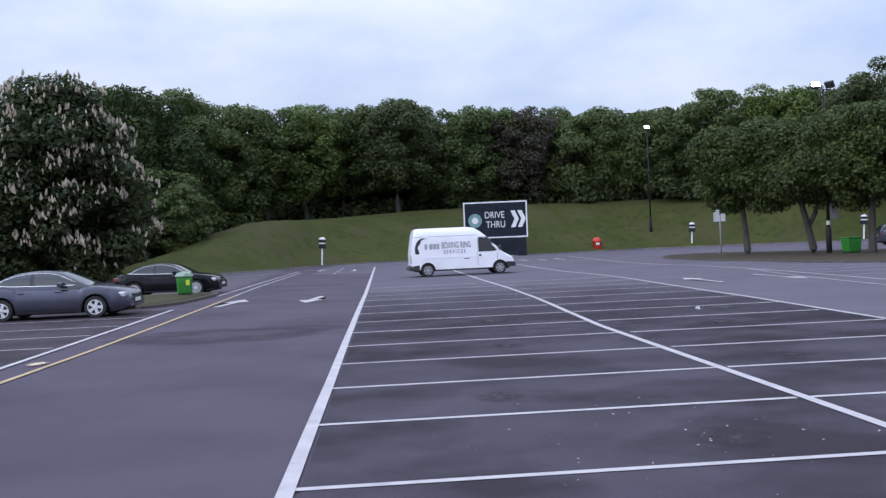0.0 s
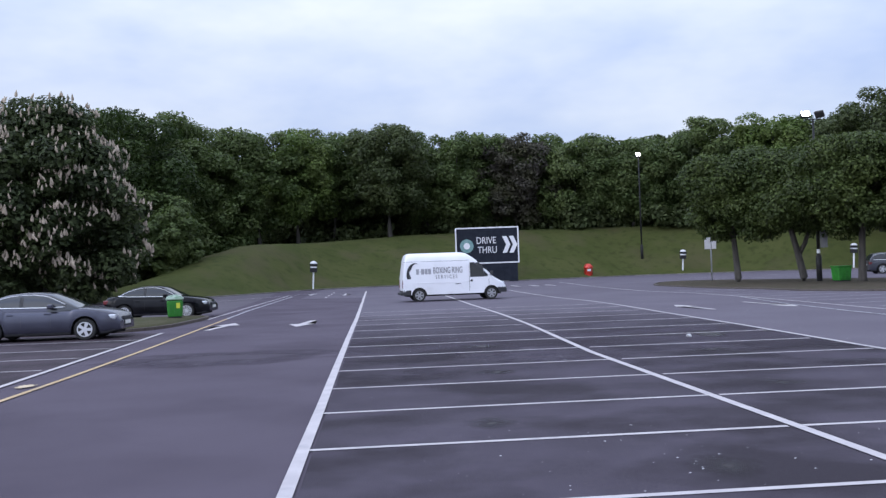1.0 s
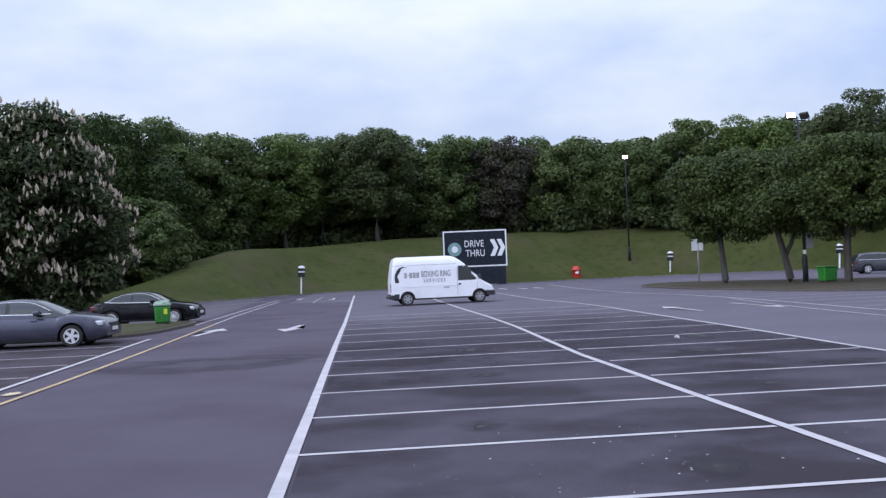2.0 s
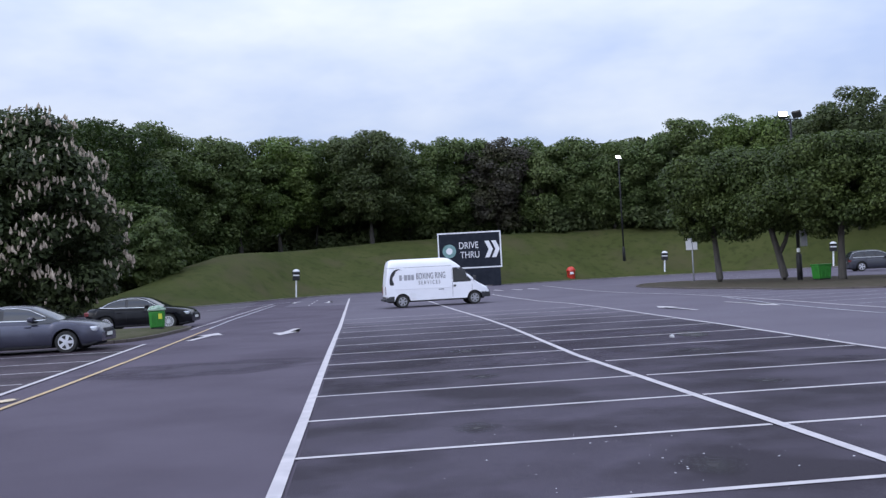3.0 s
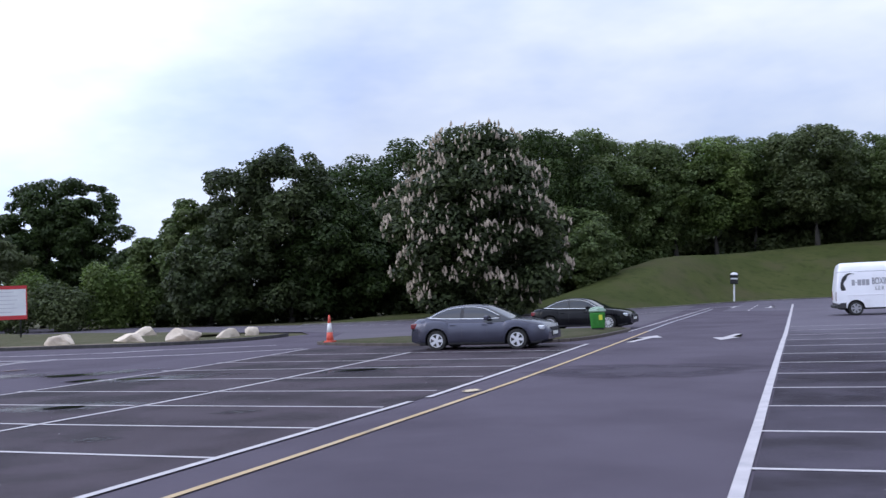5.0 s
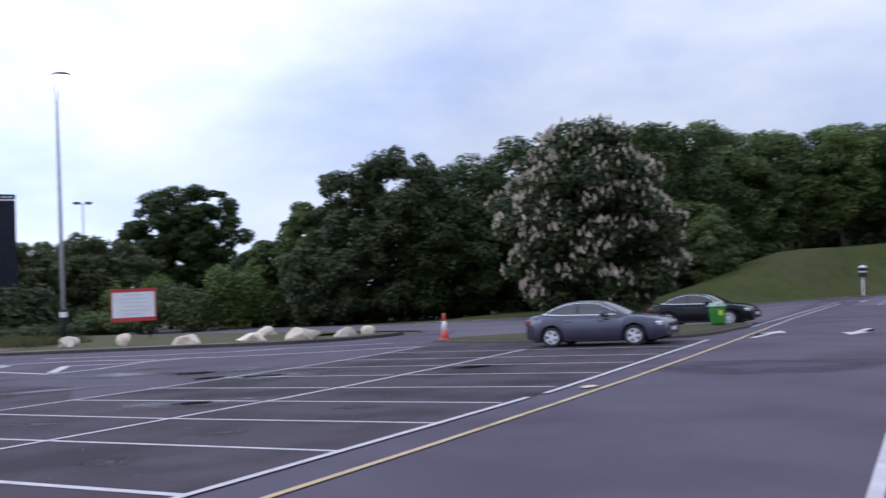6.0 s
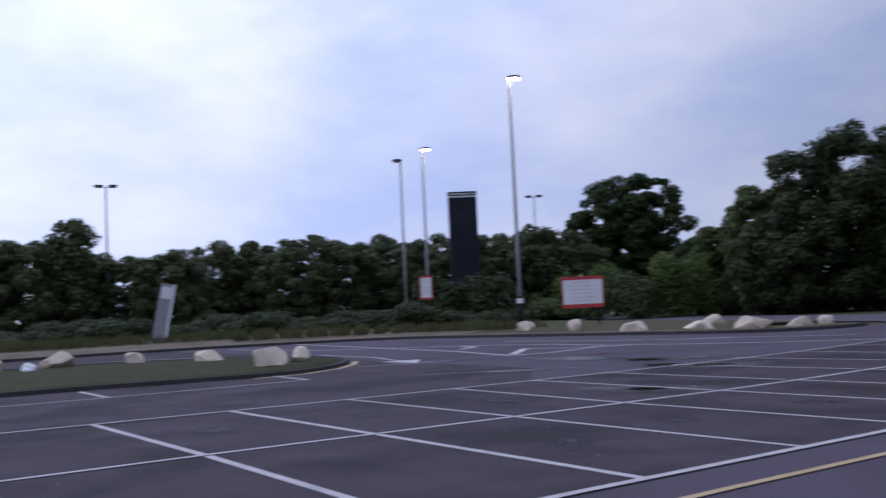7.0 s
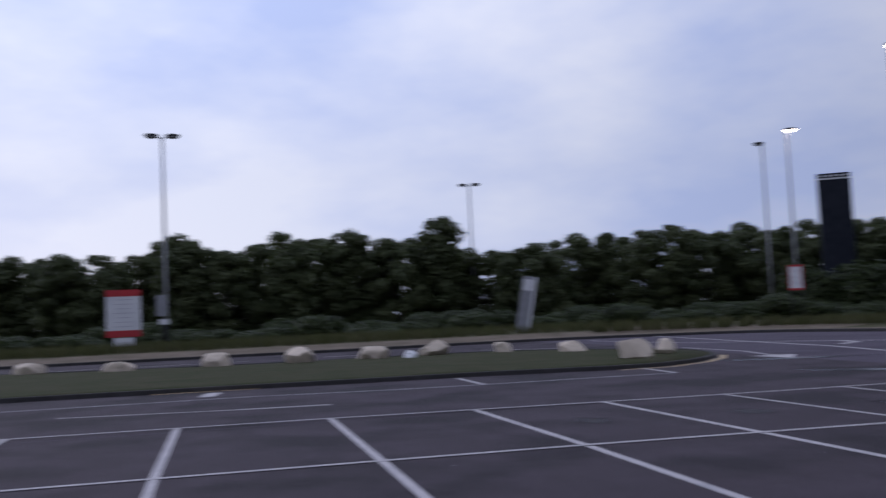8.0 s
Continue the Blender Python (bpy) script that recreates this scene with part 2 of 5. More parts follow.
# one sheet of asphalt for all lanes; the bay blocks lie as thin overlays
flat_sheet("road", [(-60, -60), (120, -60), (120, 62), (95, 75.2), (60, 94.2), (42, 103.7), (29, 105.7), (15, 100.2), (4, 96.2), (-3, 93.2), (-7, 87.9), (-10, 80.8), (-13, 75.8), (-19, 69.8),
                    (-24, 64.8), (-34, 60.8), (-50, 66), (-80, 78), (-80, 66), (-45, 54), (-27, 47.5), (-24.6, 44), (-25.5, 40.5), (-27, 38), (-30, 36.6), (-40, 35), (-50, 32.2), (-56, 25), (-58, 14)], 0.0,
           ASPHALT_LANE, "worn grey asphalt car park lanes with faint stains", "asphalt")
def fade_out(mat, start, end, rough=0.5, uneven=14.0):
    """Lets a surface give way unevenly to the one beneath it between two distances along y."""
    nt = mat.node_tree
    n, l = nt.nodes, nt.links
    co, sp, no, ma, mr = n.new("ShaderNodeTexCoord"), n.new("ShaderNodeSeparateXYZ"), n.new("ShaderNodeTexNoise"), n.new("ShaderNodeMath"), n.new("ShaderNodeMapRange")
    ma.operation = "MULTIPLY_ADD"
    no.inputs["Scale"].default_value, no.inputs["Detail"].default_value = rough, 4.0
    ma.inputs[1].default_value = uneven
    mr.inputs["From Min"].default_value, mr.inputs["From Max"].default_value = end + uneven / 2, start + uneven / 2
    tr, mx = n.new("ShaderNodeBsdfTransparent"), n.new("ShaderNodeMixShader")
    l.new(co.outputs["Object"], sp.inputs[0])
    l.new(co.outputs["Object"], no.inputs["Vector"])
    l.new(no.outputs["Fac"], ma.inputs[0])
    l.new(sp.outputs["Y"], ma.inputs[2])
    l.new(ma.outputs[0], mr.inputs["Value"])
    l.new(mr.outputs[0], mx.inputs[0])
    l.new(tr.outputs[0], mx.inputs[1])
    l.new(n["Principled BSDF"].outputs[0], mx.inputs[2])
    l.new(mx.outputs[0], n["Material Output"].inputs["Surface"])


# The bays' dark tone thins with distance towards the sheen-pale sheet below.
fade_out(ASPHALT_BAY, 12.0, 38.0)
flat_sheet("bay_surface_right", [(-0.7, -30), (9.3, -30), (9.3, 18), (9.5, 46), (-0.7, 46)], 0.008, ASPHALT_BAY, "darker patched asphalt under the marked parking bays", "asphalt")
flat_sheet("bay_surface_left", [(-18.2, -30), (-7.3, -30), (-6.8, 5), (-6.6, 11.7), (-6.5, 15), (-6.75, 30.0), (-8, 31), (-17.4, 32.0), (-16.7, 22), (-17.0, 9)], 0.008, ASPHALT_DIMMED, "damp asphalt under the marked parking bays, dimmed in colour", "asphalt")
# Overlay that paints the dimmer light of this side into the lane's colour.
flat_sheet("west_lane_surface", [(-58, -30), (-18.4, -30), (-17.1, 9), (-16.7, 14), (-20, 17), (-26, 17.5), (-42, 19), (-57, 19)], 0.004, ASPHALT_DIMMED, "asphalt lane round the boulder island, dim light put into its colour", "asphalt")
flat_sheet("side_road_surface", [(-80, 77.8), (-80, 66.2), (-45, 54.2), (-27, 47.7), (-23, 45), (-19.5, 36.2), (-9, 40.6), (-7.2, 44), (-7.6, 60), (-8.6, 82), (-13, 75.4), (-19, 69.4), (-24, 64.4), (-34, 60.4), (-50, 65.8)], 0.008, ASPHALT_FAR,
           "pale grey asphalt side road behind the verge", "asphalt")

ASPHALT_PATCH = material("patched_asphalt", (0.066, 0.054, 0.072), 0.8, second=(0.074, 0.061, 0.081), scale=0.9, bump=0.5, bump_scale=80, spec=0.14, fine=((0.08, 0.07, 0.084), 60))

# Paler colour, partly painting in the sheen of asphalt seen at grazing angles.
ASPHALT_PALE = material("pale_sheen_asphalt", (0.108, 0.093, 0.118), 0.8, spec=0.2, second=(0.128, 0.113, 0.14), scale=0.25, bump=0.4, bump_scale=80)
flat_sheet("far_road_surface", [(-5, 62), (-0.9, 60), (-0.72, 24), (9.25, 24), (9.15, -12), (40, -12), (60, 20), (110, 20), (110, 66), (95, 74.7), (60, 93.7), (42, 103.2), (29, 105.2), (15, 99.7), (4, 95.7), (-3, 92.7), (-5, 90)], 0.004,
           ASPHALT_PALE, "paler asphalt at the far side of the car park, sheen painted in", "asphalt")

# grass mound behind the far kerb
mx, my = np.linspace(-34, 110, 97), np.linspace(0, 75, 40)
mv, mf = [], []
for x in mx:
    for s in my:
        y = far_kerb(x) + s
        mv.append((x, y, mound_height(x, y) + 0.10 * min(1, s) + 0.05 * noise.noise(Vector((x * 0.4, y * 0.4, 0)))))
for i in range(len(mx) - 1):
    for j in range(len(my) - 1):
        a = i * len(my) + j
        mf.append((a, a + len(my), a + len(my) + 1, a + 1))
tagged(raw("mound", mv, mf, GRASS, smooth=True), "mown green grass mound rising behind the far kerb", "grass bank", kind="structure")


def kerb_line(name, points, label, mat=KERB, height=0.11, width=0.14, closed=False, piece=0.9):
    """A run of kerb stones along a line of points, each a bevelled block of its own."""
    ob = tagged(new(name), label, "kerb", kind="structure")
    pts = [Vector((*p, 0)) for p in points] + ([Vector((*points[0], 0))] if closed else [])
    bm = bmesh.new()
    box(bm, 0.006, -width / 2, -0.05, piece - 0.006, width / 2, height, 0.012)
    me = bpy.data.meshes.new("kerb_stone")
    bm.to_mesh(me)
    bm.free()
    me.materials.append(mat)
    for a, b in zip(pts, pts[1:]):
        d = b - a
        count = max(1, round(d.length / piece))
        for k in range(count):
            st = new("kerb_stone", me)
            st.parent = ob
            st.matrix_basis = Matrix.Translation(a + d * (k / count)) @ Matrix.Rotation(math.atan2(d.y, d.x), 4, "Z") @ Matrix.Diagonal((d.length / count / piece, 1, 1, 1))
    return ob


def smooth_line(points, steps=4, closed=False):
    """A Catmull-Rom line through the points."""
    p = [Vector((*q, 0)) for q in points]
    n, out = len(p), []
    for i in range(n if closed else n - 1):
        a, b, c, d = (p[(i - 1) % n], p[i], p[(i + 1) % n], p[(i + 2) % n]) if closed else (p[max(0, i - 1)], p[i], p[i + 1], p[min(n - 1, i + 2)])
        for k in range(steps):
            t = k / steps
            out.append(tuple((0.5 * ((2 * b) + (c - a) * t + (2 * a - 5 * b + 4 * c - d) * t * t + (3 * b - a - 3 * c + d) * t ** 3))[:2]))
    if not closed:
        out.append(tuple(p[-1][:2]))
    return out


def island(name, points, label, mat, height=0.1, crown=0.12):
    """A raised grass island: a dense top over its outline, domed a little."""
    line = smooth_line(points, 4, True)
    c = sum((Vector(p) for p in line), Vector((0, 0))) / len(line)
    verts, faces, rings = [], [], 6
    for r in range(rings):
        k = 1 - r / rings
        for p in line:
            q = c + (Vector(p) - c) * k
            verts.append((q.x, q.y, height + crown * (1 - k * k) + 0.03 * noise.noise(Vector((q.x, q.y, 0)))))
    verts.append((c.x, c.y, height + crown))
    n = len(line)
    for r in range(rings - 1):
        for i in range(n):
            faces.append((r * n + i, r * n + (i + 1) % n, (r + 1) * n + (i + 1) % n, (r + 1) * n + i))
    for i in range(n):
        faces.append(((rings - 1) * n + i, (rings - 1) * n + (i + 1) % n, len(verts) - 1))
    verts += [(p[0], p[1], -0.05) for p in line]
    b = len(verts) - n
    faces += [(b + i, b + (i + 1) % n, (i + 1) % n, i) for i in range(n)]
    return tagged(raw(name, verts, faces, mat, smooth=True), label, "grass verge", kind="structure"), line


# ---- painted markings ----
def strip(owner, x0, y0, x1, y1, width, mat=PAINT_WHITE, z=0.0145, name="painted_line", wobble=0.0):
    """One painted line, 3 mm thick, cut into short lengths so that it may waver."""
    a, b = Vector((x0, y0)), Vector((x1, y1))
    d = (b - a)
    n = max(1, int(d.length / 2.5)) if wobble else 1
    side = Vector((-d.y, d.x)).normalized() * width / 2
    bm = bmesh.new()
    prev = None
    for i in range(n + 1):
        p = a + d * i / n + side.normalized() * (wobble * noise.noise(Vector((x0 + i * 0.7, y0, 3.0))) if 0 < i < n else 0)
        now = [bm.verts.new((*(p + side), z)), bm.verts.new((*(p - side), z))]
        if prev:
            bm.faces.new((prev[0], prev[1], now[1], now[0]))
        prev = now
    bm.normal_update()
    for f in bm.faces:
        if f.normal.z < 0:
            f.normal_flip()
    return part(name, bm, mat, owner)


marks = tagged(new("bay_markings"), "white painted parking bay lines on the asphalt", "road marking", kind="structure")
XL = -0.78
def run(owner, points, width, mat=PAINT_WHITE, z=0.018, wobble=0.015):
    """One painted line through several points, each stretch a part of its own."""
    for a, b in zip(points, points[1:]):
        strip(owner, *a, *b, width, mat, z, wobble=wobble)


run(marks, [(XL - 0.03, -12), (-0.80, 9.5), (-0.80, 24), (-0.78, 36), (-0.87, 76)], 0.13)
run(marks, [(4.55, -12), (4.29, 9.5), (4.15, 18.2), (4.26, 22.4), (4.41, 28), (4.42, 34), (4.27, 42.5), (4.14, 58.5)], 0.12)
run(marks, [(9.15, -12), (9.2, 17), (9.42, 24), (9.5, 30.5), (9.66, 37.5), (9.55, 42.5), (9.1, 47.5), (9.0, 56), (9.12, 65)], 0.11)
run(marks, [(15.2, 10), (15.64, 29), (15.9, 33.8), (16.15, 39.6), (16.0, 46.3), (15.1, 52.6), (15.05, 59.4), (15.5, 69.6), (16.6, 85)], 0.11, PAINT_WHITE)
run(marks, [(13.9, 18), (14.35, 28), (14.9, 33.9), (15.95, 40.5)], 0.09, PAINT_FAINT)
RIGHT_ROWS = [-10.6, -8.1, -5.6, -3.1, -0.6, 1.9, 4.4, 7.0, 9.49, 11.89, 14.30, 16.76, 19.33, 21.90, 24.55, 27.45, 30.22, 32.92, 35.9, 38.9]
for y in RIGHT_ROWS:
    strip(marks, XL + 0.02, y - 0.01, 4.2, y + 0.06, 0.095)
    strip(marks, 4.36, y + 0.06, 9.1 if y < 20 else 9.35, y + 0.06, 0.095)
for k in range(0, 12):
    y = 22.0 + 2.6 * k
    strip(marks, 16.35, y, 21.5, y, 0.08, PAINT_FAINT)
left_marks = tagged(new("bay_markings"), "white painted parking bay lines on damp asphalt", "road marking", kind="structure")
run(left_marks, [(-7.0, -12), (-6.75, 6.0), (-6.58, 11.7), (-6.5, 14.75)], 0.12)
run(left_marks, [(-6.42, 15.35), (-6.55, 21), (-6.77, 30.2)], 0.12)
run(left_marks, [(-12.6, -12), (-12.2, 2), (-12.1, 4.5), (-11.75, 9.4), (-11.47, 14.5), (-11.47, 17), (-11.6, 21), (-11.92, 27.6)], 0.11)
run(left_marks, [(-18.6, -12), (-17.72, 1.9), (-17.2, 7.0), (-16.9, 10.5), (-16.6, 17), (-16.58, 22), (-16.75, 25), (-17.3, 30.7)], 0.10)
LEFT_ROWS = [(-9.0, -9.0, -9.0), (-6.3, -6.3, -6.3), (-3.65, -3.6, -3.55), (-1.0, -0.9, -0.75), (1.65, 1.79, 1.91), (4.25, 4.45, 4.53), (6.78, 6.91, 6.99), (9.31, 9.37, 9.42), (11.67, 11.70, 11.95), (14.0, 14.1, 14.15),
             (16.45, 16.42, 16.5), (19.25, 19.2, 19.1), (21.85, 21.85, 21.7), (24.4, 24.4, 24.45), (27.35, 27.4, 27.55)]
for a, b, c in LEFT_ROWS:
    xw, xp, xe = (float(np.interp(b, (-12, 2, 12, 30), q)) for q in ((-7.0, -6.82, -6.58, -6.75), (-12.6, -12.2, -11.6, -11.9), (-18.6, -17.75, -16.85, -17.1)))
    w = 0.09 if b > 8 else 0.12
    strip(left_marks, xw - 0.06, a, xp + 0.06, b, w)
    strip(left_marks, xp - 0.06, b, xe + 0.05, c, w)
lane_marks = tagged(new("lane_markings"), "worn yellow and white lane lines on the asphalt", "road marking", kind="structure")
run(lane_marks, [(-6.1, -12), (-5.85, 7), (-5.75, 10), (-5.69, 14), (-5.66, 18), (-5.72, 24), (-5.83, 30), (-6.0, 38)], 0.105, PAINT_YELLOW, 0.0145)
run(lane_marks, [(-6.0, 38), (-6.15, 45), (-6.05, 68)], 0.1, PAINT_FAINT, 0.0145)
run(lane_marks, [(-6.75, 38), (-6.7, 52), (-6.55, 72)], 0.1, PAINT_WHITE, 0.0145)
for y in (62, 66, 70, 74):
    strip(lane_marks, -3.4, y, -3.4, y + 2, 0.1)


# ---- trees ----

def leaves(centres, radii, count, size, flat=0.7, seed=1, up=0.25, blade=3):
    """Leaf blades scattered over the shells of many lumps: vertex and face lists."""
    r = np.random.default_rng(seed)
    c, q = np.asarray(centres, float), np.asarray(radii, float)
    weight = (q ** 2).sum(1) if q.ndim > 1 else q ** 2
    pick = r.choice(len(c), count, p=weight / weight.sum())
    d = r.normal(size=(count, 3))
    d[:, 2] += up
    d /= np.linalg.norm(d, axis=1)[:, None]
    rad = q[pick] if q.ndim > 1 else q[pick][:, None] * np.ones(3)
    pos = c[pick] + d * rad * (0.55 + 0.6 * r.random((count, 1)) ** 0.8)
    nrm = d + r.normal(scale=0.55, size=(count, 3)) + np.array([0, 0, flat])
    nrm /= np.linalg.norm(nrm, axis=1)[:, None]
    t = np.cross(nrm, r.normal(size=(count, 3)))
    t /= np.linalg.norm(t, axis=1)[:, None]
    b = np.cross(nrm, t)
    s = size * (0.6 + 0.8 * r.random((count, 1)))
    if blade == 3:
        v = np.stack([pos - t * s * 0.55 - b * s * 0.3, pos + t * s * 0.65 - nrm * s * 0.1, pos - t * s * 0.2 + b * s * 0.5], 1).reshape(-1, 3)
    else:
        v = np.stack([pos - t * s * 0.62, pos + b * s * 0.36 - nrm * s * 0.12, pos + t * s * 0.62 - nrm * s * 0.1, pos - b * s * 0.36 - nrm * s * 0.12], 1).reshape(-1, 3)
    f = np.arange(count * blade).reshape(-1, blade)
    return v, f


def mesh_of(name, v, f, mat):
    me = bpy.data.meshes.new(name)
    me.vertices.add(len(v))
    me.vertices.foreach_set("co", np.ascontiguousarray(v, dtype=np.float32).ravel())
    me.loops.add(f.size)
    me.loops.foreach_set("vertex_index", f.ravel().astype(np.int32))
    me.polygons.add(len(f))
    me.polygons.foreach_set("loop_start", np.arange(0, f.size, f.shape[1], dtype=np.int32))
    me.update(calc_edges=True)
    me.materials.append(mat)
    return me


def crown_lumps(r, width, low, high, n, lump, full=2.6, foot=None):
    """Lumps packed under the skin of an egg-shaped crown between two heights."""
    out, rad = [], []
    count = n * 5
    half = (high - low) / 2
    for i in range(count):
        u = 1 - 2 * (i + 0.5) / count
        a = i * 2.39996 + r.normal() * 0.35
        e = foot if foot and u < 0 else full
        flat = (1 - abs(u) ** e) ** (1 / e)
        grow = 1 + 0.16 * math.sin(a * 2 + low) * flat + 0.12 * r.normal()
        k = (0.62 + 0.3 * math.sqrt(r.random())) * grow
        s = lump * (0.6 + 0.8 * r.random())
        out.append((math.cos(a) * flat * width / 2 * k, math.sin(a) * flat * width / 2 * k, low + half + u * half * min(0.97, k + 0.06) - 0.08 * half * flat))
        rad.append((s * 1.1, s * 1.1, s * 0.72))
    return out, rad


def tree(label, x, y, z, width, low, high, leaf, mat, seed, count=14000, lump=None, n=14, trunk=0.22, lean=0.0, turn=None, fork=False, full=2.6, foot=None, blade=3):
    """A tapered trunk with limbs and a crown of many small leaves."""
    r = np.random.default_rng(seed)
    lump = lump or width * 0.15
    ob = thing("tree", label, "tree", pose(x, y, z, 0, 0, r.random() * 360 if turn is None else turn))
    cs, rs = crown_lumps(r, width - lump, low + lump * 0.4, high - lump * 0.35, n, lump, full, foot)
    bm = bmesh.new()
    top = low + (high - low) * 0.6
    tube(bm, [(0, 0, -0.2), (0.02, 0, 0.3), (lean * 0.4, 0.04, low * 0.6), (lean, 0.06, low + 0.5), (lean * 1.2, 0, top)],
         [trunk * 1.5, trunk * 1.1, trunk * 0.9, trunk * 0.75, trunk * 0.2], 10)
    part("trunk", bm, BARK, ob, smooth=True)
    if fork:
        bm = bmesh.new()
        tube(bm, [(lean * 0.35, 0.04, low * 0.55), (lean * 0.1 + 0.25, 0, low * 0.8), (0.75, 0.1, low + 0.9), (1.2, 0.2, low + 2.2)], [trunk * 0.7, trunk * 0.62, trunk * 0.5, trunk * 0.15], 10)
        part("fork", bm, BARK, ob, smooth=True)
    for i in r.choice(len(cs), 6, replace=False):
        c = Vector(cs[i])
        start = Vector((lean, 0.03, max(low * 0.8, min(c.z - 0.6, low + (top - low) * r.random()))))
        mid = start.lerp(c, 0.5) + Vector((0, 0, 0.25))
        bm = bmesh.new()
        tube(bm, [start, mid, c], [trunk * 0.45, trunk * 0.28, trunk * 0.1], 6)
        part("limb", bm, BARK, ob, smooth=True)
    v, f = leaves(cs, rs, count, leaf, seed=seed, blade=blade)
    crown = new("crown", mesh_of("crown", v, f, mat))
    crown.parent = ob
    return ob, cs, rs


def polar(az, d):
    """A place at an azimuth to the left of +y and a distance from the start of the walk."""
    return -math.sin(radians(az)) * d, math.cos(radians(az)) * d


# trees along the top of the mound: azimuth, distance, top elevation, width, leaf kind
WOOD = [(10.6, 108, 9.0, 11, 1), (8.8, 112, 8.5, 10, 1), (6.9, 112, 8.3, 10, 1), (4.6, 114, 8.35, 10, 2), (2.4, 118, 8.35, 11, 1), (0.8, 121, 8.25, 8, 1), (-0.9, 114, 9.0, 10, 0),
        (-3.2, 120, 8.15, 9, 1), (-5.0, 118, 8.0, 10, 1), (-6.9, 121, 8.0, 10, 1), (-8.6, 119, 7.8, 9, 3), (-10.4, 122, 7.6, 10, 1), (-12.2, 120, 7.5, 10, 1), (-13.9, 122, 7.4, 9, 1),
        (-15.6, 121, 7.2, 9, 1), (-17.4, 124, 7.2, 9, 1), (-19.6, 122, 8.1, 11, 1), (-21.6, 125, 7.8, 9, 2), (-23.6, 121, 8.1, 10, 2), (-25.6, 124, 8.0, 9, 1), (-27.2, 120, 8.2, 9, 0),
        (-29.1, 116, 8.8, 12, 0), (-31.5, 120, 8.4, 11, 0), (-34.5, 122, 8.2, 12, 1)]
LEAFS = [LEAF_DARK, LEAF_MID, LEAF_LIGHT, LEAF_RED]
KINDS = ["dark green broadleaf tree at the top of the grass mound", "green broadleaf tree in the wood behind the mound",
         "fresh green broadleaf tree in the wood behind the mound", "purple-leaved broadleaf tree in the wood behind the mound"]
for i, (az, d, el, width, k) in enumerate(WOOD):
    x, y = polar(az, d)
    z = mound_height(x, y) - 0.1
    top = 1.78 + d * math.tan(radians(el)) - z
    tree(KINDS[k], x, y, z, width * 1.12, 3.0 if 2 <= i <= 6 else 1.2, top + 0.3, 0.31, LEAFS[k], 100 + i, 24000, lump=1.1, n=16, trunk=0.28)
# back row that closes the wood
for i in range(24):
    az = 14.5 - i * 2.05
    d = 128 + 3 * math.sin(i * 2.1)
    x, y = polar(az, d)
    z = mound_height(x, y) - 0.1
    top = 1.78 + d * math.tan(radians(7.0 + 0.5 * math.sin(i * 1.7))) - z
    tree("dark broadleaf tree deep in the wood", x, y, z, 11.5, -0.5, top, 0.75, LEAF_DARK, 300 + i, 7000, lump=1.6, n=12, trunk=0.25)
# trees of the left wood: azimuth, distance, top elevation, width, lowest leaves, kind
for i, (az, d, el, width, low, k) in enumerate([(14.3, 94, 10.2, 13, 0.4, 0), (12.4, 104, 9.7, 12, 0.3, 1), (16.2, 98, 10.2, 12, 0.5, 1), (13.3, 90, 5.0, 8, 0.1, 1), (12.2, 86, 3.9, 5.5, 0.0, 1), (22.8, 96, 9.3, 12, 0.5, 0), (26.0, 92, 8.9, 13, 0.3, 0),
                                               (30.1, 84, 9.75, 10.5, 0.2, 2), (33.0, 86, 8.3, 9.0, 0.1, 2), (28.0, 84, 6.8, 10, 0.1, 0), (24.0, 88, 6.4, 11, 0.1, 0), (19.5, 98, 9.7, 13, 0.4, 0),
                                               (20.5, 88, 5.0, 10, 0.1, 0), (34.8, 83, 3.8, 7, 0.0, 2), (35.6, 90, 6.4, 7, 0.0, 1), (41.5, 112, 7.75, 8.0, 1.0, 0), (43.9, 114, 7.5, 8.5, 1.0, 0), (45.6, 118, 5.4, 6.5, 0.6, 0), (42.9, 113, 6.2, 8, 0.4, 0), (37.7, 93, 4.4, 7.0, 0.0, 1), (39.2, 97, 3.6, 6.0, 0.0, 0)]):
    x, y = polar(az, d)
    z = mound_height(x, y) - 0.05
    tree("large green broadleaf tree beyond the side road" if k else "large dark broadleaf tree beyond the side road", x, y, z, width, low, 1.78 + d * math.tan(radians(el)) - z, 0.32, (LEAF_DEEP, LEAF_MID, LEAF_SHADE)[k], 500 + i,
         26000, lump=width * 0.11, n=16, trunk=0.3)

# flowering horse chestnut
cx, cy = polar(18.8, 70)
chestnut, c_cs, c_rs = tree("spreading horse chestnut tree covered in cream blossom candles", cx, cy, 0.1, 12.5, 0.0, 14.5, 0.3, LEAF_SHADE, 900, 52000, lump=1.15, n=30, trunk=0.42, turn=0, full=1.55, foot=2.3, blade=4)


def candle_mesh():
    bm = bmesh.new()
    turned(bm, [(0.04, 0.0), (0.10, 0.06), (0.105, 0.14), (0.085, 0.28), (0.05, 0.42), (0.012, 0.54)], 7)
    for v in bm.verts:
        v.co += Vector((noise.noise(v.co * 30), noise.noise(v.co * 30 + Vector((5, 0, 0))), 0)) * 0.05
    me = bpy.data.meshes.new("blossom")
    bm.to_mesh(me)
    bm.free()
    me.materials.append(BLOSSOM)
    return me


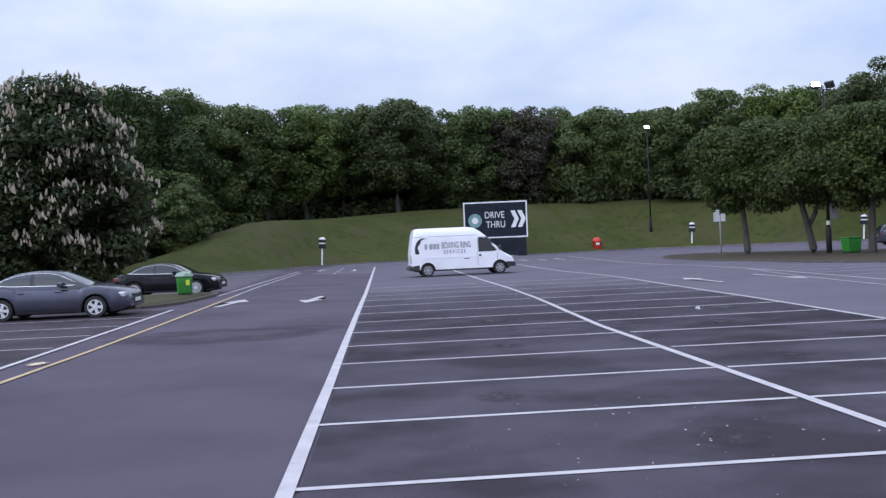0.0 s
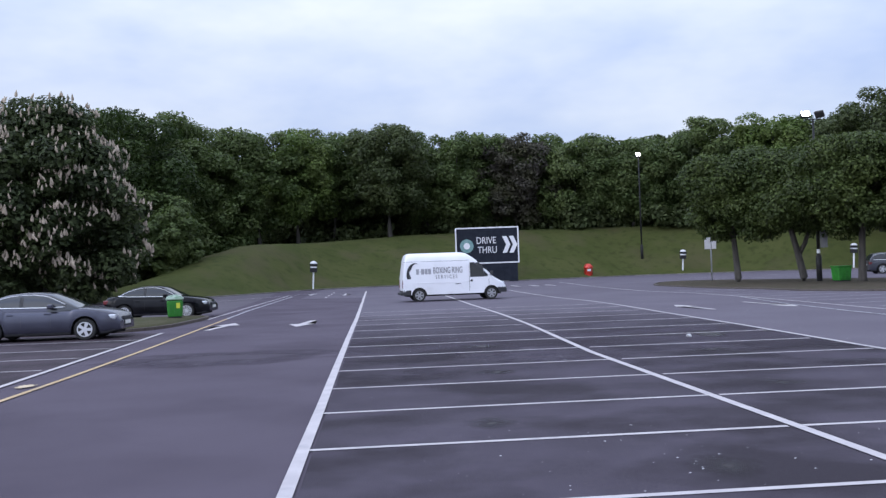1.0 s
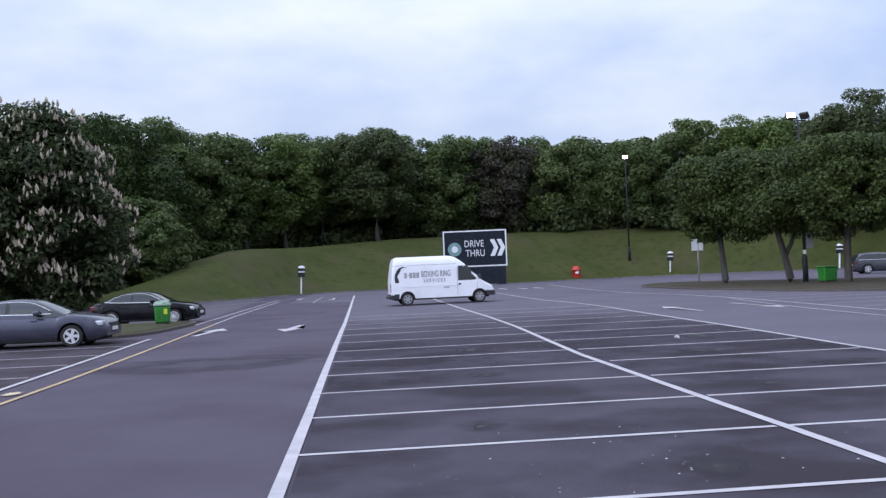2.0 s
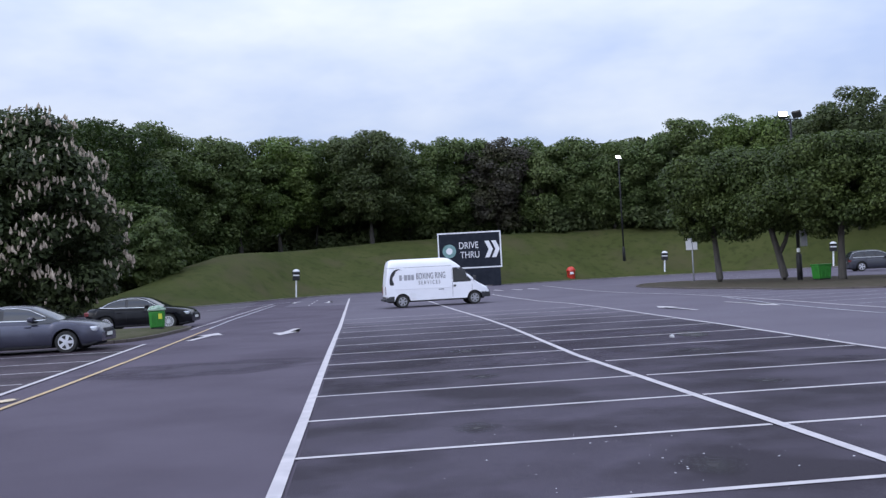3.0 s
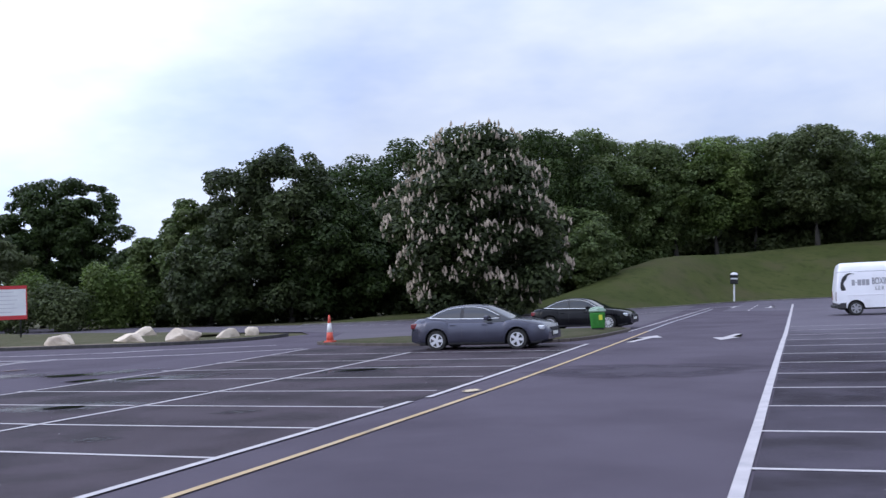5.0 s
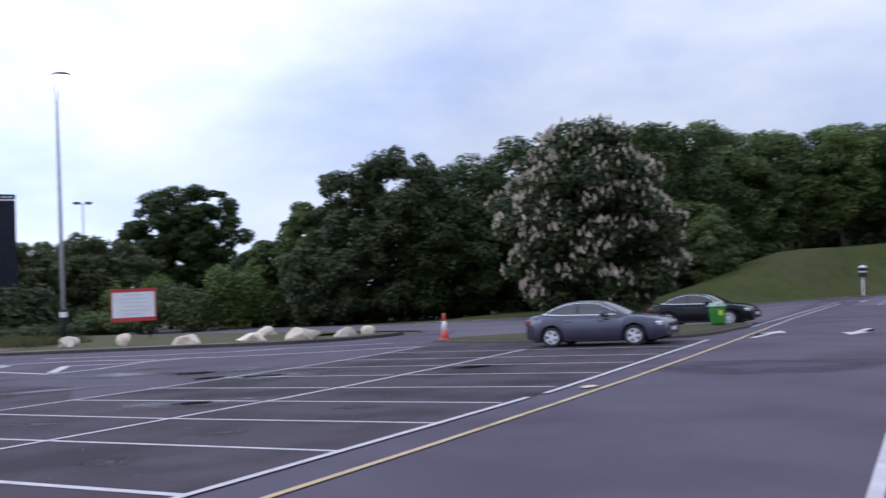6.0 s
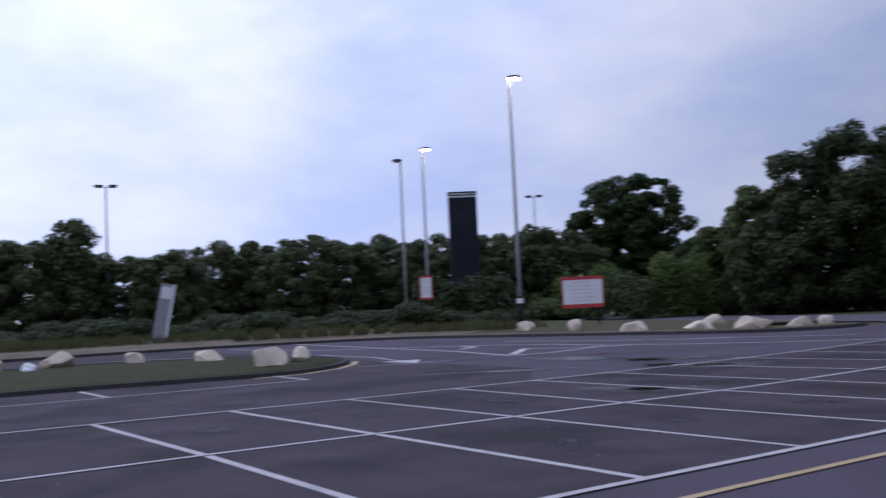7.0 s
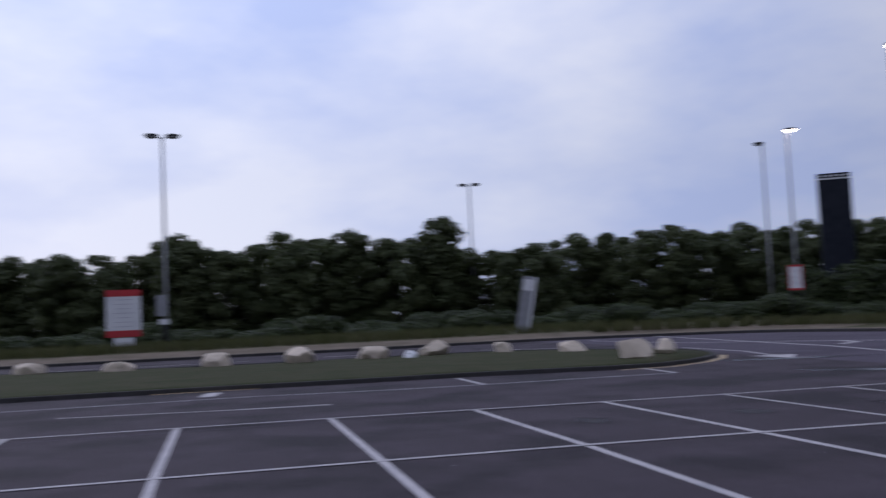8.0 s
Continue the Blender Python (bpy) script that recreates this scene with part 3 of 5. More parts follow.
CANDLE = candle_mesh()
r9 = np.random.default_rng(91)
spots = []
lump_c, lump_r = np.array(c_cs), np.array(c_rs) * 0.9
while len(spots) < 1400:
    i = r9.integers(len(c_cs))
    c0 = lump_c[i]
    d = c0 * np.array([1, 1, 0]) / (np.linalg.norm(c0[:2]) + 0.1) * 1.1 + r9.normal(size=3) * 0.6 + np.array([0, 0, 0.35])
    d /= np.linalg.norm(d)
    p = c0 + d * np.array(c_rs[i]) * 1.08
    if ((((p - lump_c) / lump_r) ** 2).sum(1) > 1.0).all():
        spots.append(p)
turn_c = chestnut.matrix_world.to_3x3()
near_spots = [p for p in spots if (turn_c @ Vector(p)).y < -0.5]
rest = [p for p in spots if (turn_c @ Vector(p)).y >= -0.5] + near_spots[280:]
for p in near_spots[:280]:
    ob = new("blossom", CANDLE)
    ob.parent = chestnut
    s = 0.45 + 0.55 * r9.random()
    ob.matrix_basis = Matrix.Translation(p) @ pose(0, 0, 0, r9.normal() * 13, r9.normal() * 13, r9.random() * 360) @ Matrix.Diagonal((s, s, s, 1))
cv = np.array([v.co for v in CANDLE.vertices])
cf = [tuple(p.vertices) for p in CANDLE.polygons]
tv, tf = [], []
for p in rest:
    o = len(tv)
    turn_by = pose(0, 0, 0, r9.normal() * 13, r9.normal() * 13, r9.random() * 360).to_3x3()
    tv += [tuple(q) for q in np.array([turn_by @ Vector(c) for c in cv]) * (0.45 + 0.55 * r9.random()) + p]
    tf += [tuple(o + i for i in f) for f in cf]
tagged(raw("blossoms", tv, tf, BLOSSOM, chestnut), kind="stuff")

# trees on the right-hand island
for i, (x, y, width, low, high, lean, fork) in enumerate([(24.3, 62.0, 7.2, 2.9, 9.2, -0.2, False), (27.0, 58.0, 7.0, 3.1, 8.7, -0.75, True), (28.4, 53.4, 7.8, 2.9, 8.9, 0.15, False), (35.0, 49.0, 8.0, 3.0, 8.6, 0.1, False)]):
    tree("round-crowned green tree on the kerbed island", x, y, 0.02, width, low, high, 0.18, LEAF_ISLE, 950 + i, 62000, lump=0.95, n=15, trunk=0.22, lean=lean, turn=0, fork=fork)


def shrub(label, x, y, z, width, high, leaf, mat, seed, count=2500, depth=1.0):
    r = np.random.default_rng(seed)
    n = 12
    cs = [((r.random() - 0.5) * width * 0.8, (r.random() - 0.5) * width * 0.5 * depth, high * (0.15 + 0.6 * r.random())) for _ in range(n)]
    rs = [(width * 0.2, width * 0.18 * depth, high * 0.3)] * n
    v, f = leaves(cs, rs, count, leaf, seed=seed)
    ob = new("shrub", mesh_of("shrub", v, f, mat))
    ob.matrix_world = pose(x, y, z, 0, 0, r.random() * 30)
    return tagged(ob, label, "shrub")


# far screen of trees on the left, in two rows, under an uneven skyline
SKYLINE_AZ = (47, 52, 58, 63, 66, 69.5, 71.2, 73, 75.3, 77, 79, 81, 84, 86, 88, 90, 91.5, 94, 97, 100, 113)
SKYLINE_EL = (4.3, 4.4, 4.4, 4.75, 4.5, 4.4, 3.6, 4.2, 4.9, 4.6, 5.0, 5.3, 5.3, 5.0, 4.5, 4.8, 5.2, 4.2, 4.5, 4.2, 4.2)
for row, (d0, step, drop) in enumerate(((104, 2.6, 0.0), (124, 3.1, 0.25))):
    far_az, i = 47.0 + row, 0
    while far_az < 113:
        d = d0 + 5 * math.sin(i * 1.9)
        el = float(np.interp(far_az, SKYLINE_AZ, SKYLINE_EL)) + 0.15 - drop + 0.1 * math.sin(i * 2.3)
        x, y = polar(far_az, d)
        tree("dark broadleaf tree in the far roadside screen", x, y, 0.3, 8.6, -0.2, 1.45 + d * math.tan(radians(el)), 0.31, LEAF_FAR, 1200 + i + 60 * row, 20000 - 11000 * row, lump=0.75, n=17, trunk=0.2)
        far_az += step
        i += 1
# lower bushes in front of them
bush_az = 36.0
i = 0
while bush_az < 112:
    d = (90 if bush_az < 50 else 76) + 3 * math.sin(i * 2.7)
    x, y = polar(bush_az, d)
    high = (5.0 if bush_az < 47 else 1.6) + (1.1 if bush_az < 47 else 0.4) * math.sin(i * 1.3)
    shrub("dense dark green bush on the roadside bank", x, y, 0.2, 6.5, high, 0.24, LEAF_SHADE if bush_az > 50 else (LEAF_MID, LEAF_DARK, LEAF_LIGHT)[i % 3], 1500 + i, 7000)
    bush_az += 1.9
    i += 1
# dark shrubs added to fill pale gaps beneath the trees along the side road
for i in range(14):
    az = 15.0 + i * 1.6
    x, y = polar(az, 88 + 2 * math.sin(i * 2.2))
    shrub("dark shrub added to fill in beneath the trees beside the road", x, y, mound_height(x, y) - 0.1, 5.5, 2.4 + 0.5 * math.sin(i * 1.7), 0.34, LEAF_SHADE, 1800 + i, 2500)
# undergrowth that closes the wood at the top of the mound
for i in range(26):
    az = 13.5 - i * 1.85
    d = 121 + 2 * math.sin(i * 1.7)
    x, y = polar(az, d)
    shrub("dark undergrowth beneath the trees of the wood", x, y, mound_height(x, y) - 0.2, 7.5, 3.2, 0.5, LEAF_DARK, 1700 + i, 2000)
for k, (az, d, el, width) in enumerate([(75.6, 100, 6.3, 4.5), (81.5, 101, 5.5, 6.0), (84.8, 98, 5.5, 6.0), (91.2, 99, 5.4, 5.0), (48.6, 100, 4.9, 5.5)]):
    x, y = polar(az, d)
    tree("slender dark tree standing above the roadside screen", x, y, 0.3, width, 0.5, 1.5 + d * math.tan(radians(el)), 0.42, LEAF_FAR, 1900 + k, 6000, lump=0.8, n=12, trunk=0.16)
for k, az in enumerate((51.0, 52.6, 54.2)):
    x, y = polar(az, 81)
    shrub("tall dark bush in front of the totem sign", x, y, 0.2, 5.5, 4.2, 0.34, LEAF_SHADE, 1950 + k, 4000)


# ---- more materials ----
ROCK = material("pale_sandstone", (0.68, 0.58, 0.47), 0.9, second=(0.54, 0.45, 0.36), scale=1.8, stain=(0.24, 0.2, 0.17), stain_scale=1.5, stain_range=(0.55, 0.75), bump=0.9, bump_scale=9, per_object=0.12)
BLACK_METAL = material("black_painted_steel", (0.016, 0.016, 0.018), 0.5, spec=0.2, second=(0.03, 0.03, 0.032), scale=3)
DULL_METAL = material("weathered_steel", (0.42, 0.425, 0.45), 0.6, second=(0.34, 0.345, 0.365), scale=2)
GREY_METAL = material("galvanised_steel", (0.32, 0.325, 0.35), 0.6, 0.2, second=(0.26, 0.265, 0.285), scale=2)
WHITE_SHEET = material("white_enamel_sheet", (0.78, 0.78, 0.80), 0.45, second=(0.70, 0.70, 0.73), scale=1.2)
NAVY = material("dark_navy_sheet", (0.012, 0.015, 0.024), 0.6, spec=0.15, second=(0.02, 0.024, 0.035), scale=1.5)
RED_SHEET = material("red_enamel_sheet", (0.55, 0.03, 0.04), 0.45, second=(0.45, 0.03, 0.04), scale=1.5)
GREEN_BIN = material("green_plastic", (0.02, 0.17, 0.018), 0.45, second=(0.028, 0.22, 0.025), scale=3, stain=(0.02, 0.13, 0.02), stain_scale=2.0)
RED_BIN = material("red_plastic", (0.62, 0.05, 0.03), 0.4, second=(0.5, 0.04, 0.03), scale=3)
BAG = material("pale_plastic_bag", (0.32, 0.40, 0.34), 0.35, second=(0.2, 0.32, 0.22), scale=8, bump=0.8, bump_scale=20)
YELLOW_LABEL = material("yellow_label", (0.55, 0.6, 0.05), 0.5)
CONE_RED = material("fluorescent_orange_plastic", (0.66, 0.09, 0.05), 0.5, second=(0.56, 0.09, 0.06), scale=5)
CONE_WHITE = material("reflective_sleeve", (0.75, 0.73, 0.72), 0.4)
LOGO_GREEN = material("logo_green", (0.22, 0.34, 0.34), 0.5, second=(0.12, 0.26, 0.25), scale=3)
PALE_INK = material("faded_ink", (0.52, 0.5, 0.56), 0.6)
BAR_INK = material("thin_grey_ink", (0.34, 0.34, 0.37), 0.6)
INK = material("grey_ink", (0.12, 0.12, 0.14), 0.6)
WET = material("standing_water", (0.012, 0.012, 0.014), 0.06, spec=0.6)
WET_EDGE = material("damp_asphalt", (0.05, 0.042, 0.052), 0.22, spec=0.5, second=(0.06, 0.05, 0.062), scale=1.2, stain=(0.04, 0.038, 0.045), stain_scale=0.8)
LAMP_ON = glow("lit_lamp_glass", (1.0, 0.86, 0.72), 26.0)
LAMP_ON_PINK = glow("lit_floodlight_glass", (1.0, 0.84, 0.9), 30.0)
PALE_LITTER = material("pale_litter", (0.6, 0.6, 0.62), 0.7)

KERB_BROWN = material("brown_kerb", (0.10, 0.08, 0.07), 0.9, second=(0.07, 0.058, 0.052), scale=1.5, bump=0.4, bump_scale=40)

# ---- kerbs, islands and banks ----
far_line = [(x, far_kerb(x)) for x in (-34, -29, -24, -21, -19, -16, -13, -11.5, -10, -8.5, -7, -5, -3, 1, 4, 9, 15, 22, 29, 36, 42, 50, 60, 80)]
kerb_line("kerb", far_line, "low grey kerb along the foot of the grass mound", piece=2.4)
left_island, left_outline = island("verge_1", [(-7.0, 39.4), (-7.05, 36), (-7.4, 33), (-8.6, 31.5), (-12, 31.2), (-15.5, 32.0), (-18.4, 33.7), (-18.4, 35.2), (-15, 36.8), (-11, 38.8), (-8.4, 40.4)],
                                   "thin worn grass on a kerbed island between the cars", EARTH_GRASS)
kerb_line("kerb", left_outline, "low brownish kerb stones round the grass island", KERB_BROWN, closed=True, piece=0.9)
right_island, right_outline = island("verge_2", [(18.9, 58), (19.2, 53), (20.2, 48.8), (21.0, 43.5), (24.5, 39.5), (30, 38.0), (36, 40), (42, 41), (41, 49), (34, 57), (28.5, 65), (24.8, 70), (21.3, 69), (18.9, 63)],
                                     "bare earth and thin grass on the tree island", EARTH, 0.06, 0.02)
kerb_line("kerb", right_outline, "low brownish kerb stones round the tree island", KERB_BROWN, 0.09, closed=True, piece=0.95)
rock_island, rock_outline = island("verge_3", [(-28.6, -14), (-27.7, -5), (-27.25, 0.6), (-26.85, 3.8), (-26.65, 7.0), (-26.1, 9.8), (-25.75, 11.5), (-25.95, 13.0), (-27.0, 14.6), (-28.3, 15.8), (-30.2, 16.9), (-33.5, 17.4), (-37, 15.8), (-40.2, 13.4), (-41.4, 9.8), (-41.4, 4), (-42.4, -2), (-44.6, -8), (-45.5, -14), (-37, -17)],
                                   "short patchy grass on the long island with boulders", VERGE_GREEN, crown=0.06)
kerb_line("kerb", rock_outline, "dark kerb stones round the boulder island", KERB_DARK, 0.13, closed=True, piece=0.95)

far_left = smooth_line([(-56, -45), (-55.5, -25), (-55, -8), (-54.5, 2.5), (-54.2, 8), (-54.4, 14), (-54.3, 19), (-53, 24), (-50.5, 29), (-48.5, 31.2), (-45.3, 32.5), (-41.6, 33.2), (-37.9, 33.9), (-34.5, 34.5), (-31.3, 35.1), (-28.4, 35.6), (-26.2, 36.6), (-25.1, 38.4), (-24.7, 40.4), (-25.0, 42.4)], 4)
kerb_line("kerb", far_left, "dark kerb stones along the sandy far verge", KERB_DARK, height=0.16, width=0.2, piece=1.6)
bv, bf, sandy = [], [], []
steps = [0.05, 0.5, 1.5, 3.5, 7.0, 14.0, 30.0, 70.0]
rise = [0.155, 0.17, 0.24, 0.40, 0.55, 0.62, 0.6, 0.5]
for i, p in enumerate(far_left):
    a, b = Vector(far_left[max(0, i - 1)]), Vector(far_left[min(len(far_left) - 1, i + 1)])
    d = (b - a).normalized()
    out = Vector((-d.y, d.x))
    room = float(np.interp(p[0], [-54, -51, -46, -36, -30, -26.3, -25], [70, 36, 22, 17.5, 14, 10, 5]))
    for s, h in zip(steps, rise):
        s2 = s if room > 60 else room * ((s / 70) ** 0.5 - 0.027)
        q = Vector(p) + out * s2
        tall = min(1.0, max(0.0, (room - 12) / 30))
        low_h = 0.15 + 0.03 * min(1, s2 / 3) if s < 60 else 0.02
        bv.append((q.x, q.y, h * tall + low_h * (1 - tall) + 0.02 * noise.noise(Vector((q.x, q.y, 1)))))
for i in range(len(far_left) - 1):
    for j in range(len(steps) - 1):
        k = i * len(steps) + j
        (sandy if j < (3 if far_left[i][0] < -46 else 1) else bf).append((k, k + len(steps), k + len(steps) + 1, k + 1))
tagged(raw("verge_4", bv, sandy, DRY_VERGE, smooth=True), "dry sandy edge of the verge behind the far kerb", "grass verge", kind="structure")
tagged(raw("bank", bv, bf, VERGE, smooth=True), "rough grass bank along the far road edge", "grass verge", kind="structure")


# rough grass that fringes the far verge
rg = np.random.default_rng(77)
line = np.array([tuple(p) for p in far_left])
seg = np.diff(line, axis=0)
span = np.linalg.norm(seg, axis=1)
count = 26000
pick = rg.choice(len(seg), count, p=span / span.sum())
along = rg.random((count, 1))
side_out = np.stack([-seg[:, 1], seg[:, 0]], 1) / span[:, None]
spot = line[pick] + seg[pick] * along + side_out[pick] * (3.6 + 6.0 * rg.random((count, 1)) ** 0.8) * np.interp(line[pick][:, :1], [-54, -44, -30, -24], [1, 0.8, 0.6, 0.3])
tall = (0.22 + 0.38 * rg.random(count)) * np.interp(spot[:, 0], [-60, -50, -36], [1.0, 0.7, 0.45])
turned_to = rg.random(count) * math.pi
dx, dy = np.cos(turned_to) * 0.05, np.sin(turned_to) * 0.05
keep_west = spot[:, 0] < -45
spot, tall, dx, dy = spot[keep_west], tall[keep_west], dx[keep_west], dy[keep_west]
count = len(spot)
lean = rg.normal(scale=0.12, size=(count, 2))
low = 0.3 + 0 * tall
blade = np.stack([np.stack([spot[:, 0] - dx, spot[:, 1] - dy, low], 1), np.stack([spot[:, 0] + dx, spot[:, 1] + dy, low], 1),
                  np.stack([spot[:, 0] + lean[:, 0], spot[:, 1] + lean[:, 1], low + tall + 0.25], 1)], 1).reshape(-1, 3)
TUFT = leaf_material("rough_grass_blades", (0.058, 0.062, 0.026), (0.085, 0.078, 0.04), 0.4)
tagged(new("rough_grass", mesh_of("rough_grass", blade, np.arange(count * 3).reshape(-1, 3), TUFT)), "tall rough grass fringing the roadside bank", "grass", kind="stuff")


def arrow(x, y, heading, length=4.0, head=1.3, shaft=0.16, wide=0.75, mat=PAINT_WHITE, side=0.0):
    """A painted lane arrow whose middle is at x, y. side: how far its head lies off the shaft."""
    bm = bmesh.new()
    h, s = length / 2, shaft / 2
    v = [(-s, -h), (s, -h), (s + side, h - head), (wide / 2 + side, h - head), (side, h), (-wide / 2 + side, h - head), (-s + side, h - head)]
    bm.faces.new([bm.verts.new((*p, 0)) for p in v])
    bmesh.ops.triangulate(bm, faces=bm.faces)
    ob = finish("lane_arrow", bm, mat)
    ob.matrix_world = pose(x, y, 0.0145, 0, 0, heading)
    return tagged(ob, "white painted lane arrow on the asphalt", "road marking", kind="structure")


arrow(-5.4, 32.6, -3, length=3.9, head=1.5, shaft=0.24, wide=0.9, side=0.15)
arrow(-2.42, 32.6, 177, length=3.5, head=1.5, shaft=0.24, wide=0.9, side=0.15)
arrow(11.4, 33.5, 2)
arrow(14.3, 33.6, 182, length=4.6)
arrow(-2.3, 69, 180, length=4.5)
arrow(-4.9, 72, 0, length=4.0)
arrow(-27.2, 17.6, -106, length=2.4, head=1.9, wide=1.5)
arrow(11.25, 76, 0, length=4.6)
arrow(12.55, 75.2, 180, length=4.6)
arrow(13.85, 74.5, 0, length=4.6)
lane2 = tagged(new("lane_markings"), "white painted junction lines near the boulder island", "road marking", kind="structure")
for points, w in (([(-55, 26.5), (-44, 24.6), (-35.8, 23.2), (-30.9, 22.4), (-27.8, 21.5), (-25.6, 20.9), (-25.4, 22.6), (-26.2, 25.6), (-25.5, 27.4), (-24.4, 27.4), (-22.8, 28.1), (-20.9, 28.8), (-19.3, 29.9), (-17.6, 30.9)], 0.2),
                  ([(-50, 21.0), (-40.7, 21.6), (-37.3, 24.1), (-34.6, 25.5), (-32.9, 26.4), (-30.3, 27.1), (-26.8, 26.8)], 0.2), ([(-32.0, 23.5), (-32.9, 25.0), (-34.6, 25.5)], 0.3),
                  ([(-26.1, 21.4), (-28.9, 24.4)], 0.34), ([(-28.9, 24.4), (-27.0, 25.0), (-26.0, 27.5)], 0.2), ([(-36, 29.2), (-29.8, 29.8), (-26.4, 30.8)], 0.18), ([(-26.4, 30.8), (-24.9, 32.2)], 0.3), ([(-24.9, 32.2), (-20.5, 33.8)], 0.14),
                  ([(-36.2, 19.1), (-31.1, 18.75), (-28.3, 17.9)], 0.15), ([(-26.15, 6.62), (-23.4, 6.52)], 0.13), ([(-25.9, 12.0), (-23.1, 11.7)], 0.13), ([(-26.4, 0.05), (-25.1, -0.2)], 0.4),
                  ([(-21.6, -3.2), (-20.8, 0.4)], 0.1), ([(-20.8, 0.4), (-20.55, 2.3)], 0.17), ([(-47.6, -8), (-47.4, 2.0)], 0.14), ([(-47.4, 5.7), (-47.3, 8.4)], 0.2), ([(-45.2, 13.1), (-41.7, 16.1)], 0.14)):
    run(lane2, points, w, z=0.0145, wobble=0.0)
run(lane2, [(-24.6, -14), (-24.2, 1.0), (-23.5, 4.2), (-23.3, 6.5), (-23.1, 11.7)], 0.1, PAINT_FAINT, 0.0145)
run(lane2, [(-25.35, 11.2), (-25.5, 12.9), (-26.6, 14.7), (-28.1, 16.1), (-29.6, 17.0)], 0.2, PAINT_YELLOW, 0.0145, 0.0)
edge2 = tagged(new("lane_markings"), "faint white lines on the side road", "road marking", kind="structure")
for a, b in (((-40, 58.5), (-24, 56)), ((-22, 55), (-12, 52.5)), ((-11, 62), (-4.5, 76)), ((-30, 66.5), (-20, 64.5)), ((24, 72), (40, 78)), ((26, 80), (60, 92))):
    strip(edge2, *a, *b, 0.12, PAINT_FAINT)


def puddle(x, y, sx, sy, seed, mat, z, label):
    bm = bmesh.new()
    n = 30
    v = []
    for k in range(n):
        t = 2 * math.pi * k / n
        r = 1 + 0.35 * noise.noise(Vector((math.cos(t) * 1.6, math.sin(t) * 1.6, seed * 3.7)))
        v.append(bm.verts.new((math.cos(t) * r, math.sin(t) * r, 0)))
    bm.faces.new(v)
    ob = finish("puddle", bm, mat)
    ob.matrix_world = pose(x, y, z, 0, 0, 10 * seed) @ Matrix.Diagonal((sx, sy, 1, 1))
    return tagged(ob, label, "puddle", kind="structure")


def thin_edges(mat, start, end, rough=3.0):
    """Lets a patch on the ground fade out unevenly towards its rim."""
    nt = mat.node_tree
    n, l = nt.nodes, nt.links
    co, ln, no, ad, mr = n.new("ShaderNodeTexCoord"), n.new("ShaderNodeVectorMath"), n.new("ShaderNodeTexNoise"), n.new("ShaderNodeMath"), n.new("ShaderNodeMapRange")
    ln.operation, ad.operation = "LENGTH", "ADD"
    no.inputs["Scale"].default_value = rough
    mr.inputs["From Min"].default_value, mr.inputs["From Max"].default_value = end, start
    tr, mx = n.new("ShaderNodeBsdfTransparent"), n.new("ShaderNodeMixShader")
    l.new(co.outputs["Object"], ln.inputs[0])
    l.new(co.outputs["Object"], no.inputs["Vector"])
    l.new(ln.outputs["Value"], ad.inputs[0])
    l.new(no.outputs["Fac"], ad.inputs[1])
    l.new(ad.outputs[0], mr.inputs["Value"])
    l.new(mr.outputs[0], mx.inputs[0])
    l.new(tr.outputs[0], mx.inputs[1])
    l.new(n["Principled BSDF"].outputs[0], mx.inputs[2])
    l.new(mx.outputs[0], n["Material Output"].inputs["Surface"])


thin_edges(WET_EDGE, 0.75, 1.3)
thin_edges(WET, 1.15, 1.35)
SCUFF = material("scuffed_yellow_paint", (0.52, 0.40, 0.25), 0.7, second=(0.6, 0.5, 0.36), scale=2.0)
thin_edges(SCUFF, 0.9, 1.15, 5.0)
OIL = material("oil_stain", (0.026, 0.021, 0.026), 0.6, spec=0.3)
thin_edges(OIL, 0.35, 1.3, 1.2)
thin_edges(ASPHALT_PATCH, 0.8, 1.45, 2.0)
puddle(-3.3, 20.4, 3.0, 1.9, 36, ASPHALT_PATCH, 0.004, "darker repaired strip across the lane")
for k, (x, y, a, b) in enumerate([(5.6, 12.9, 0.35, 0.5), (1.2, 10.6, 0.5, 0.4), (2.9, 7.9, 0.6, 0.45), (6.9, 10.7, 0.7, 0.5), (1.9, 15.6, 0.5, 0.5), (6.4, 17.9, 0.5, 0.6), (2.2, 20.6, 0.7, 0.5), (11.2, 14.8, 0.6, 0.5), (7.0, 8.1, 0.8, 0.4),
                                  (-9.2, 8.1, 0.6, 0.5), (-14.2, 8.2, 0.6, 0.6), (-14.6, 5.6, 0.7, 0.5), (-9.4, 10.4, 0.5, 0.5), (-13.8, 10.8, 0.8, 0.5), (-9.0, 13.3, 0.6, 0.4)]):
    puddle(x, y, a, b, k + 60, OIL, 0.0112, "dark dried oil stain in a parking bay")
for i, (x, y, sx, sy) in enumerate([(-22.0, 20.3, 3.2, 1.3), (-13.2, 13.9, 2.0, 1.0), (-15.5, 19.6, 2.8, 1.2), (-10.6, 21.5, 2.2, 1.1), (-20.0, 15.8, 3.0, 0.6), (-18.6, 21.2, 2.2, 1.0), (-26.0, 17.2, 3.4, 0.7), (7.7, 21.6, 1.2, 0.45)]):
    puddle(x, y, sx, sy, i + 1, WET_EDGE, 0.0112, "damp shiny patch drying on the asphalt")
